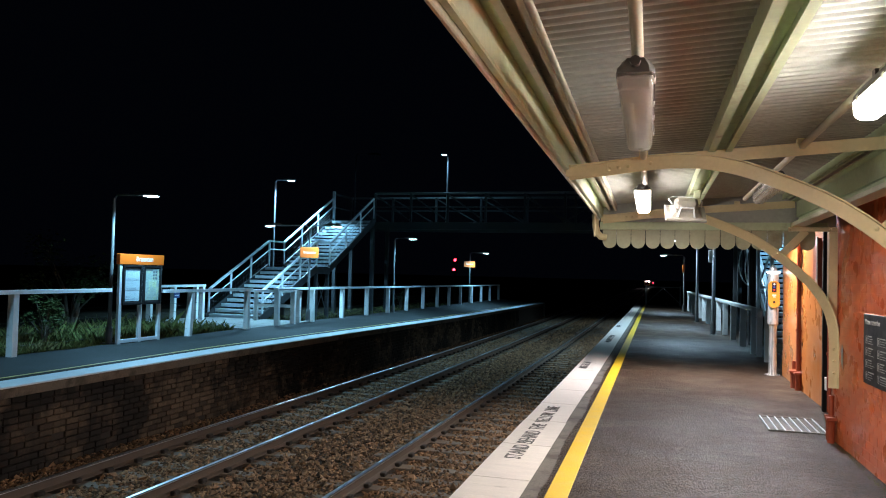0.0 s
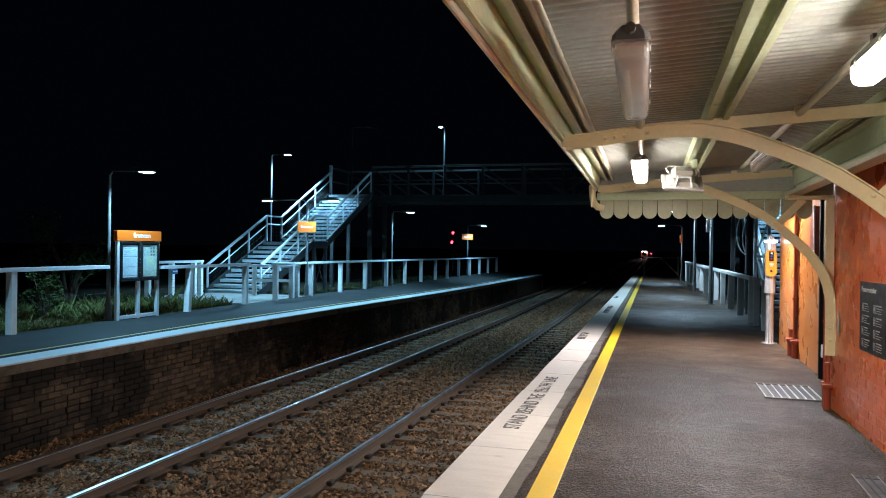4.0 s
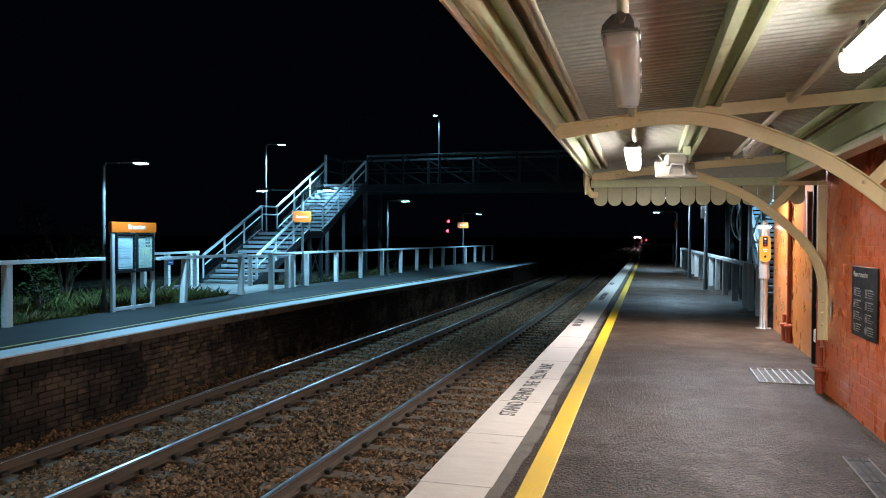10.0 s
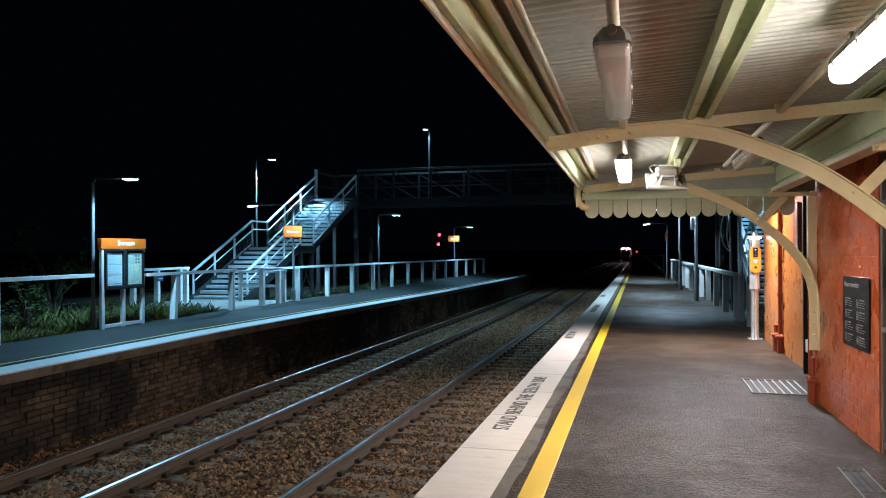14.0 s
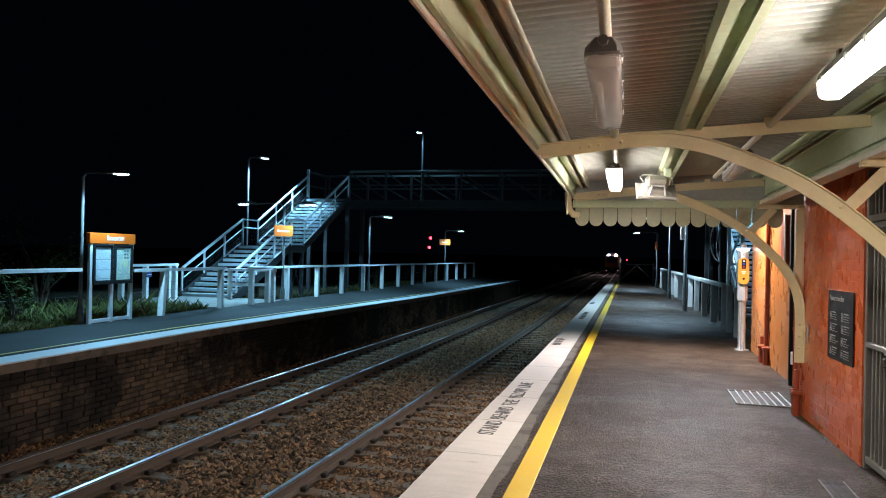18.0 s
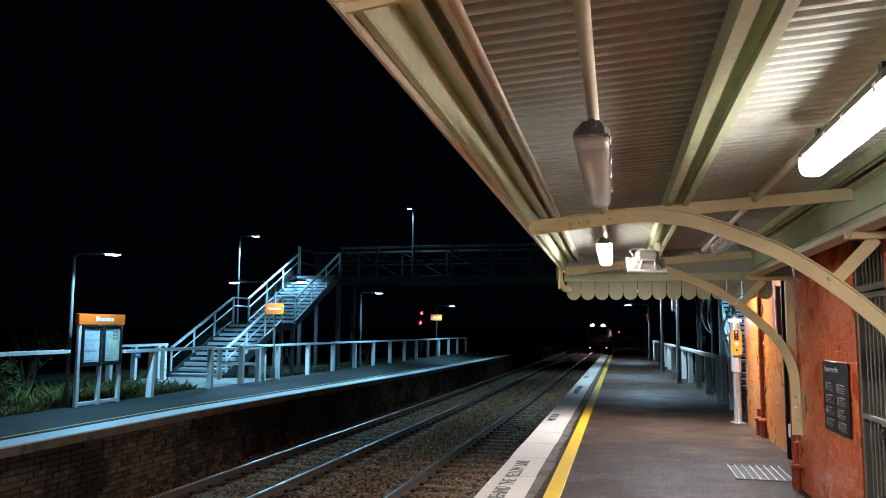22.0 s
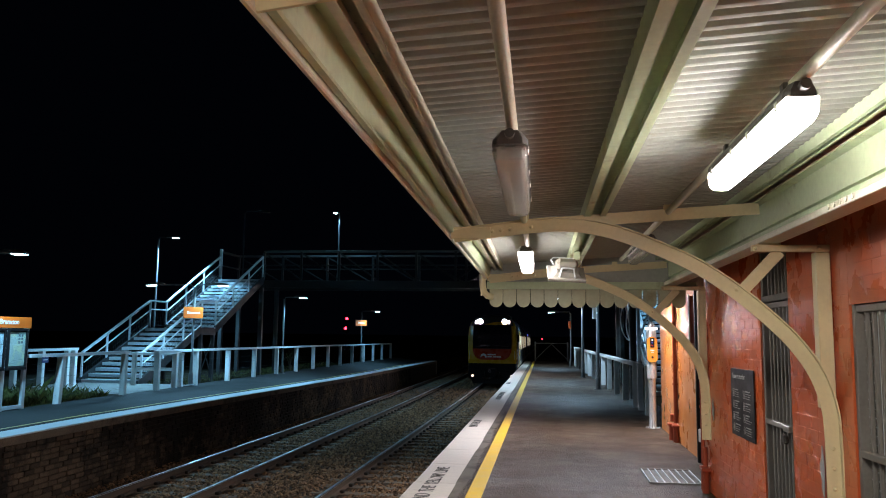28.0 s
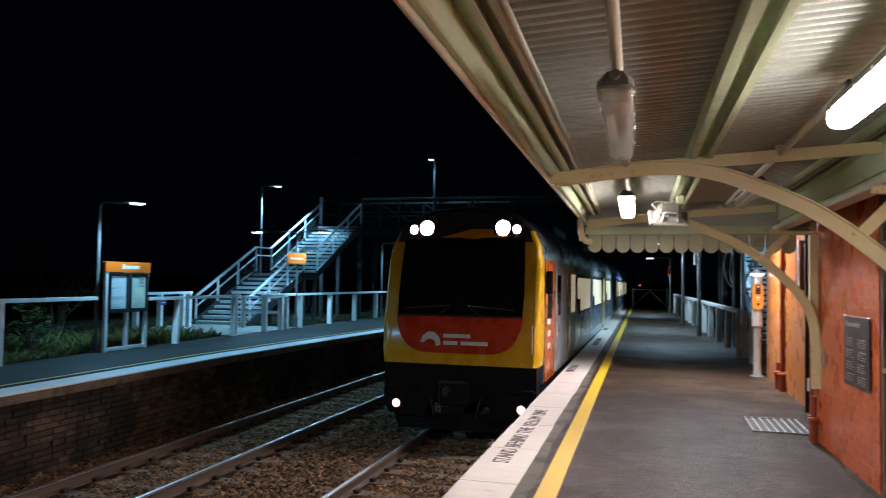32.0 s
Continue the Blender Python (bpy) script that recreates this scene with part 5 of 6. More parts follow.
# safety poster
M_PRINT = mat("white_print", (0.42, 0.41, 0.39), 0.5, vary=0.1)
po = thing("safety_poster", (WALL_X - 0.006, 7.64, 0.77), "black safety notice with white icons and small print", "poster")
part("board", G().box(WALL_X - 0.010, WALL_X - 0.003, 7.25, 8.03, 0.77, 1.385, 0.002), M_BLACK, po)
for word, y in (("Please", 7.895), ("remember", 7.66)):
    lettering("heading", word, 0.066, Matrix.Translation((WALL_X - 0.0105, y, 1.315)) @ pose(0, 0, 0, 90, 0, -90), M_PRINT, po, 0.0008)
rnd = random.Random(3)
for c in range(2):
    for r in range(4):
        yc, zc = 7.93 - c * 0.36, 1.16 - r * 0.105
        g = G()
        if r == 3:
            for j in range(16):
                a0, a1 = 2 * math.pi * j / 16, 2 * math.pi * (j + 1) / 16
                g.add([(WALL_X - 0.0112, yc + q * math.cos(a), zc + q * math.sin(a)) for a in (a0, a1) for q in (0.028, 0.034)], [(0, 1, 3, 2)])
        else:
            for a, b, e, f in ((-0.026, -0.021, -0.034, 0.034), (0.021, 0.026, -0.034, 0.034), (-0.021, 0.021, 0.029, 0.034), (-0.021, 0.021, -0.034, -0.029)):
                g.box(WALL_X - 0.0112, WALL_X - 0.0098, yc + a, yc + b, zc + e, zc + f)
        g.box(WALL_X - 0.0112, WALL_X - 0.0098, yc - 0.006, yc + 0.006, zc - 0.018, zc + 0.018)
        part("icon", g, M_PRINT, po, "white pictogram")
        g = G()
        for k in range(4):
            wd = rnd.uniform(0.08, 0.19)
            g.box(WALL_X - 0.0112, WALL_X - 0.0098, yc - 0.05 - wd, yc - 0.05, zc + 0.026 - k * 0.02, zc + 0.0305 - k * 0.02 + (0.005 if k == 0 else 0))
        part("small_print", g, M_PRINT, po, kind="stuff")

# chipped paint, a scar by each bracket's foot
for y, z, h in ((5.72, 0.62, 0.34), (8.85, 0.80, 0.24)):
    rnd2 = random.Random(int(y * 10))
    o = [(y + 0.012 * rnd2.uniform(-1, 1) + 0.05 * math.sin(math.pi * i / 6) * (1 - 0.4 * i / 6), z + h * i / 6) for i in range(7)]
    o += [(y - 0.01 - 0.02 * math.sin(math.pi * i / 6), z + h * i / 6) for i in range(6, -1, -1)]
    solid("paint_chip", G().prism(o, "x", WALL_X - 0.0035, WALL_X - 0.001), M_CONC, "pale bare patch where the red paint has chipped", "paint chip")


# pipes on the walls
def wall_pipe(x, y, z0, z1, r, label):
    p = thing("downpipe", (x, y, z0), label, "downpipe", "wall pipes")
    part("pipe", G().tube([(x, y, z0 + 0.3), (x, y, z1)], r, 10), M_PIPE, p, smooth=True)
    part("boot", G().tube([(x, y, z0), (x, y, z0 + 0.20), (x, y, z0 + 0.24)], [r * 1.35, r * 1.35, r * 1.6], 10).box(x - r * 1.8, x + r * 1.8, y - r * 1.8, y + r * 1.8, z0 + 0.24, z0 + 0.275, 0.006), M_PIPE, p, "cast iron pipe boot")
    for z in np.arange(z0 + 0.9, z1, 0.8):
        part("pipe_clip", G().tube([(x, y, z), (x, y, z + 0.03)], r * 1.35, 10), M_PIPE, p)
    return p


wall_pipe(1.745, 9.25, 0.0, 1.9, 0.022, "red brown painted pipe at the wall corner")
wall_pipe(1.73, 9.08, 0.0, 0.5, 0.028, "short red brown pipe with a cast boot")
LIE[0] = "beyond"
wall_pipe(2.02, 13.05, 0.0, 2.6, 0.035, "red brown downpipe on the orange wall")
wall_pipe(2.01, 13.32, 0.0, 0.42, 0.045, "short red brown pipe stub on the orange wall")
mb = thing("meter_box", (2.0, 11.55, 1.55), "narrow dark red timber box on the orange wall", "wall box")
part("box", G().box(1.985, 2.06, 11.45, 11.75, 1.58, 2.25, 0.006), M_PIPE, mb)
part("edge_strip", G().box(1.975, 1.99, 11.44, 11.5, 1.56, 2.27, 0.004), M_WHITE, mb)
LIE[0] = "station"
sw = thing("switch_box", (1.74, 9.33, 0.5), "small white electrical switch box", "switch box")
part("box", G().box(1.72, 1.775, 9.29, 9.36, 0.52, 0.66, 0.006), M_WHITE, sw)

# grates in the platform floor
LIE[0] = "beyond"
gr = thing("floor_grate", (1.46, 9.97, 0.0), "steel slatted floor grate before the dark doorway", "floor grate")
part("pit", G().box(1.16, 1.76, 9.5, 10.42, 0.001, 0.005), M_IRON, gr)
for y in (9.5, 10.40):
    part("frame_bar", G().box(1.15, 1.77, y - 0.012, y + 0.012, 0.002, 0.016, 0.003), M_GRILLE, gr)
for i in range(8):
    x = 1.17 + i * 0.083
    part("slat", G().box(x - 0.0065, x + 0.0065, 9.5, 10.40, 0.003, 0.02, 0.002), M_GALV, gr)
dr = thing("drain_channel", (1.5, 5.0, 0.0), "dark iron drain channel set beside the wall", "drain")
part("channel", G().box(1.38, 1.56, 2.0, 6.58, 0.001, 0.006), M_BLACK, dr, "black channel bed")
for x in (1.385, 1.445, 1.495, 1.555):
    part("edge_bar", G().box(x - 0.006, x + 0.006, 2.0, 6.58, 0.004, 0.012, 0.002), M_GRILLE if x in (1.385, 1.555) else M_IRON, dr)
for k in range(9):
    part("cross_bar", G().box(1.39, 1.55, 6.5 - 0.5 * k - 0.006, 6.5 - 0.5 * k + 0.006, 0.005, 0.010), M_IRON, dr)

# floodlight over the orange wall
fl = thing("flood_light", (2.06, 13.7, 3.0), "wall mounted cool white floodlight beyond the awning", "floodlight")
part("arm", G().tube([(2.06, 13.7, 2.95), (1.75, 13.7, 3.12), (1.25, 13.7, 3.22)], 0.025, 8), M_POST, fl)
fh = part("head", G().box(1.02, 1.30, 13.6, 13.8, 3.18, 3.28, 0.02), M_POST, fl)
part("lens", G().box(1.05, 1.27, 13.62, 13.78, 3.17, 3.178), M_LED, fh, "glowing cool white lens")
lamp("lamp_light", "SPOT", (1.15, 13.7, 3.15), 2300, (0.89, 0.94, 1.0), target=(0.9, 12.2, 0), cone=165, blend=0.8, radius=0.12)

# help point
M_PANEL = mat("orange_panel_plastic", (0.86, 0.30, 0.035), 0.4, vary=0.04)
M_BLUEP = mat("blue_button", (0.03, 0.06, 0.4), 0.4)
M_TREDP = mat("red_button", (0.4, 0.02, 0.02), 0.4)
hp = thing("help_point", (1.90, 14.94, 0.0), "stainless steel help point post with an orange panel", "help point")
hx, hy = 1.90, 14.94
part("base_flange", G().tube([(hx, hy, 0.0), (hx, hy, 0.015)], 0.13, 16), M_STEEL, hp)
part("lower_post", G().tube([(hx, hy, 0.0), (hx, hy, 0.86), (hx, hy, 0.90)], [0.068, 0.068, 0.088], 20), M_STEEL, hp, smooth=True)
part("upper_post", G().tube([(hx, hy, 0.90), (hx, hy, 1.80), (hx, hy, 1.83)], [0.092, 0.092, 0.07], 20), M_STEEL, hp, smooth=True)
part("lamp_ring", G().tube([(hx, hy, 1.80), (hx, hy, 1.835)], 0.112, 20), M_RING, hp, "glowing white lamp ring")
part("cap", G().tube([(hx, hy, 1.836), (hx, hy, 1.90), (hx, hy, 1.94)], [0.07, 0.06, 0.02], 16), M_STEEL, hp, smooth=True)
o = [(hx + 0.095 * math.cos(a), 1.43 + 0.16 * (1 if math.sin(a) > 0 else -1) + 0.075 * math.sin(a)) for a in (2 * math.pi * k / 24 for k in range(24))]
pan = part("call_panel", G().prism(o, "y", hy - 0.118, hy - 0.07), M_PANEL, hp, "orange call panel")
part("button_plate", G().box(hx - 0.038, hx + 0.038, hy - 0.124, hy - 0.118, 1.47, 1.64, 0.003), M_BLACK, pan)
for z, mm in ((1.605, M_WHITE), (1.555, M_BLUEP), (1.505, M_TREDP)):
    part("call_button", G().tube([(hx, hy - 0.124, z), (hx, hy - 0.13, z)], 0.017, 10), mm, pan)
part("print", G().box(hx - 0.035, hx + 0.035, hy - 0.1215, hy - 0.1175, 1.405, 1.425).box(hx - 0.025, hx + 0.025, hy - 0.1215, hy - 0.1175, 1.375, 1.39), M_WHITE, pan, "small white bars of print")
part("speaker_grille", G().tube([(hx, hy - 0.122, 1.29), (hx, hy - 0.1175, 1.29)], 0.022, 12), M_BLACK, pan)

# fence, lamp posts and the gate at the platform's end
NX = lambda y: 2.10 - 0.0285 * (y - 17.0)
fence((19.05, 21.0, 23.05, 25.1, 27.1, 29.1, 31.1, 33.1, 35.1, 37.2, 39.3, 41.4, 42.8), NX, 0.0, 18.8, 43.0, 1.06, "white post and rail fence along the near platform")
for y, m in ((17.2, M_FENCE), (18.3, M_GALV)):
    p = thing("fence_post", (NX(y), y, 0), "single square post at the fence end", "post", "loose posts")
    part("shaft", G().box(NX(y) - 0.06, NX(y) + 0.06, y - 0.05, y + 0.05, 0, 1.02, 0.006), m, p)
    part("cap", G().box(NX(y) - 0.07, NX(y) + 0.07, y - 0.06, y + 0.06, 1.02, 1.05, 0.01), m, p)
street_lamp(1.50, 24.8, 0.0, 3.15, (-0.6, 0.0), colour=(0.50, 0.79, 1.0), power=1050, r=0.045, cone=146, lean=0.0)
street_lamp(1.31, 31.6, 0.0, 3.15, (-0.6, 0.0), colour=(0.50, 0.79, 1.0), power=950, r=0.05, cone=146, lean=0.0)
street_lamp(5.9, 27.6, -0.3, 5.72, (-0.45, 0.0), power=3600, cone=124, lean=0.0, label="tall grey street lamp with a lit head behind the near stairs")
street_lamp(1.09, 42.1, 0.0, 2.88, (-0.75, 0.0), colour=(0.50, 0.79, 1.0), power=800, cone=146, lean=0.0)
s = thing("platform_marker", (1.40, 24.75, 2.2), "small pale marker plate on a lamp post", "sign", "marker plates")
part("plate", G().box(1.34, 1.46, 24.72, 24.735, 2.20, 2.58, 0.004), M_WHITE, s)
part("clip", G().box(1.46, 1.50, 24.73, 24.80, 2.36, 2.42), M_GALV, s)
s = thing("platform_marker", (1.05, 42.0, 2.2), "small orange marker plate on a lamp post", "sign", "marker plates")
part("plate", G().box(0.98, 1.10, 42.03, 42.045, 2.05, 2.45, 0.004), M_SIGN, s)
part("clip", G().box(1.06, 1.11, 42.04, 42.10, 2.2, 2.26), M_GALV, s)
gt = thing("end_gate", (-0.2, 50.9, 0), "grey steel gate closing off the platform end", "gate")
gx = 0.0
for x in (-1.0 + gx, 1.1 + gx):
    part("gate_post", G().box(x - 0.05, x + 0.05, 50.87, 50.97, 0, 1.25, 0.006), M_GALV, gt)
part("top_rail", G().box(-1.0 + gx, 1.1 + gx, 50.9, 50.94, 1.13, 1.18, 0.005), M_GALV, gt)
part("brace", G().sweep([(-0.95 + gx, 50.92, 0.15), (0.05 + gx, 50.92, 1.1)], 0.03, 0.04, (0, 1, 0)), M_GALV, gt)
part("brace", G().sweep([(1.05 + gx, 50.92, 0.15), (0.05 + gx, 50.92, 1.1)], 0.03, 0.04, (0, 1, 0)), M_GALV, gt)
LIE[0] = None
signal(-2.35, 200, -2.2, ((-2.35, 0.75),), "distant railway signal showing red")

LIE[0] = "beyond"
# loops of cable and a frame by the near stairs
cb = thing("cable_frame", (3.0, 23.0, 0), "galvanised service frame with looping cables by the stairs", "cable frame")
for x, y in ((2.62, 23.6), (2.98, 23.6)):
    part("upright", G().box(x - 0.05, x + 0.05, y - 0.05, y + 0.05, 0, 3.2, 0.006), M_GALV, cb)
part("cross_bar", G().box(2.57, 3.03, 23.57, 23.63, 2.55, 2.62, 0.004), M_GALV, cb)
part("cross_bar", G().box(2.57, 3.03, 23.57, 23.63, 1.45, 1.52, 0.004), M_GALV, cb)
part("brace", G().sweep([(2.62, 23.58, 1.5), (2.98, 23.58, 2.58)], 0.02, 0.05, (0, 1, 0)), M_GALV, cb)
for k in range(3):
    part("cable", G().tube([(2.42 + 0.1 * k + 0.32 * math.sin(a) * (1 - 0.2 * k), 23.5, 2.15 + 0.62 * math.cos(a) - 0.1 * k) for a in (math.pi * (0.1 + 1.1 * j / 14) + math.pi * 0.9 for j in range(15))], 0.018, 6), M_GALV, cb)
for x, y in ((2.0, 21.5), (2.42, 26.0)):
    cpost = thing("pole", (x + 0.25, y, -0.2), "dark timber pole behind the fence", "pole", "dark poles")
    part("shaft", G().tube([(x + 0.25, y, -0.3), (x + 0.25, y, 3.6)], 0.09, 10), M_DARKST, cpost)


LIE[0] = None
# ==== plants behind the far platform ====
def grass(name, count, x0, x1, y0, y1, z, h, seed, label):
    r = np.random.RandomState(seed)
    c = r.rand(max(6, count // 30), 2)
    i = r.randint(0, len(c), count)
    p = np.clip(c[i] + r.normal(0, 0.05, (count, 2)), 0, 1)
    x, y = x0 + (x1 - x0) * p[:, 0], y0 + (y1 - y0) * p[:, 1]
    hh = h * np.exp(r.normal(0, 0.3, count)) * (0.45 + 0.9 * r.rand(len(c))[i])
    a = r.uniform(0, 6.28, count)
    lean = r.uniform(0.1, 0.75, count) * hh
    w = r.uniform(0.0010, 0.0026, count)
    dx, dy = np.cos(a), np.sin(a)
    zz = np.full(count, z)
    V = np.stack([np.stack([x - dy * w, y + dx * w, zz], -1), np.stack([x + dy * w, y - dx * w, zz], -1),
                  np.stack([x + dx * lean * 0.4 + dy * w * 0.7, y + dy * lean * 0.4 - dx * w * 0.7, zz + hh * 0.6], -1),
                  np.stack([x + dx * lean, y + dy * lean, zz + hh * 0.9], -1)], 1).reshape(-1, 3)
    k = 4 * np.arange(count)[:, None]
    F = np.concatenate([k + np.array([[0, 1, 2]]), k + np.array([[0, 2, 3]])])
    me = bpy.data.meshes.new(name)
    me.from_pydata(V.tolist(), [], F.tolist())
    me.materials.append(M_GRASS)
    return tagged(new(name, me), label, "grass", kind="stuff")


grass("grass_tall", 90000, -16.8, -11.95, 8.0, 17.0, -0.22, 0.11, 21, "tangled green and dry grass behind the fence")
grass("grass_stairs", 30000, -15.0, -11.9, 14.6, 19.6, -0.22, 0.20, 22, "tall dry grass beside the stair pad")
grass("grass_verge", 6000, -14.5, -11.95, 24.5, 46.0, -0.22, 0.08, 23, "rough grass behind the far fence")
grass("weeds_platform", 700, -11.9, -11.62, 12.0, 18.5, -0.09, 0.06, 24, "small weeds along the platform edge")


grass("weeds_wall", 900, 1.70, 1.775, 3.5, 9.2, 0.0, 0.022, 25, "tiny weeds and moss along the foot of the wall")


def leaves(g, r, c, rad, n, size):
    for _ in range(n):
        d = Vector((r.gauss(0, 1), r.gauss(0, 1), r.gauss(0, 1))).normalized() * rad * r.random() ** 0.45
        p = Vector(c) + Vector((d.x, d.y, d.z * 0.85))
        a = Vector((r.uniform(-1, 1), r.uniform(-1, 1), r.uniform(-0.4, 0.4))).normalized() * size * r.uniform(0.6, 1.3)
        b = a.cross(Vector((r.uniform(-1, 1), r.uniform(-1, 1), 1)).normalized()) * 0.45
        g.add([p - a, p + b, p + a, p - b], [(0, 1, 2, 3)])


def shrub(x, y, z0, h, rad, n, seed, label, clumps=9, category="bush"):
    r = random.Random(seed)
    s = thing("tree" if category == "tree" else "bush", (x, y, z0), label, category, "plants behind the platform")
    g = G()
    tips = []
    for k in range(clumps):
        a = r.uniform(0, 6.28)
        t = (x + math.cos(a) * rad * r.uniform(0.2, 0.9), y + math.sin(a) * rad * r.uniform(0.2, 0.9), z0 + h * r.uniform(0.45, 1.0))
        tips.append(t)
        g.tube([(x, y, z0 - 0.1), (x + (t[0] - x) * 0.25, y + (t[1] - y) * 0.25, z0 + (t[2] - z0) * 0.5), t], [0.05 * h / 2, 0.025 * h / 2, 0.008], 6)
    part("stem", g, M_BARK, s)
    g = G()
    for t in tips:
        leaves(g, r, t, rad * 0.42, n // clumps, 0.055 if category == "bush" else 0.075)
    part("crown", g, M_LEAF, s, kind="stuff")


shrub(-13.3, 14.2, -0.25, 1.15, 0.45, 700, 31, "leafy dark green bush behind the white fence")
shrub(-14.0, 14.9, -0.25, 0.8, 0.6, 400, 32, "low tangled bush in the grass")
shrub(-15.6, 17.5, -0.25, 2.5, 1.2, 1500, 33, "dark leafy sapling standing behind the fence", 14, "tree")
shrub(-16.5, 13.0, -0.25, 2.6, 1.4, 1400, 34, "dark leafy tree in the night behind the platform", 16, "tree")
shrub(-13.4, 38.5, -0.25, 1.0, 0.6, 300, 35, "dark low bush behind the far fence")


# ==== the train: two diesel cars ====
M_TYEL = mat("train_yellow_paint", (0.72, 0.40, 0.015), 0.28, vary=0.06, scale=3, grain=30, bump=0.02, coat=0.5)
M_TRED = mat("train_red_paint", (0.50, 0.045, 0.012), 0.28, vary=0.06, scale=3, grain=30, bump=0.02, coat=0.5)
M_TORA = mat("train_orange_paint", (0.62, 0.13, 0.02), 0.3, vary=0.06, scale=3, grain=30, bump=0.02, coat=0.4)
M_TBLUE = mat("train_blue_grey_paint", (0.13, 0.19, 0.245), 0.3, vary=0.10, scale=2, grain=30, bump=0.03, coat=0.4)
M_TSIL = mat("train_grey_paint", (0.40, 0.42, 0.44), 0.35, vary=0.08, scale=2, grain=30, bump=0.02)
M_TROOF = mat("train_dark_roof", (0.022, 0.020, 0.023), 0.5, vary=0.15, scale=2)
M_TBLACK = mat("train_black_skirt", (0.009, 0.008, 0.009), 0.7, vary=0.3, scale=4, spec=0.15)
M_TGLASS = mat("train_dark_glass", (0.008, 0.007, 0.012), 0.08, vary=0.1, scale=2, bump=0, coat=0.6)
M_TWIN = glow("lit_carriage_window", (1.0, 0.88, 0.60), 0.42)
M_TRUB = mat("black_rubber", (0.015, 0.015, 0.015), 0.7, vary=0.2)

TX, TY = -3.085, 12.8
train = thing("train", (TX, TY, Z_RAIL), "two-car diesel railcar with a yellow and red front and blue sides", "train")


def rake(y, z):
    """The cab front leans back above the red panel."""
    return 0.42 * min(1.0, max(0.0, (z - 1.9) / 1.7)) * min(1.0, max(0.0, 1.0 - y / 0.62)) if y < 0.62 else 0.0


class T(G):
    """Geometry in the train's own space: x across, y back from its face, z over the rail."""

    def add(self, vs, fs):
        return G.add(self, [(p[0] + TX, p[1] + rake(p[1], p[2]) + TY, p[2] + Z_RAIL) for p in vs], fs)


def section(w, y, low=0.95, top=4.02, k=1.0):
    """A carriage cross-section, going round from the lower left edge."""
    right = [(w * 0.985, low), (w, low + 0.25), (w, 2.0), (w * 0.995, 3.0), (w * 0.97, 3.30), (w * 0.88, 3.58), (w * 0.70, top - 0.19), (w * 0.42, top - 0.05), (0, top)]
    left = [(-a, b) for a, b in right[:-1]]
    return [(a, y, b) for a, b in right] + [(a, y, b) for a, b in left[::-1]]


def face_outline(pts, y0, y1):
    return T().prism(pts, "y", y0, y1)


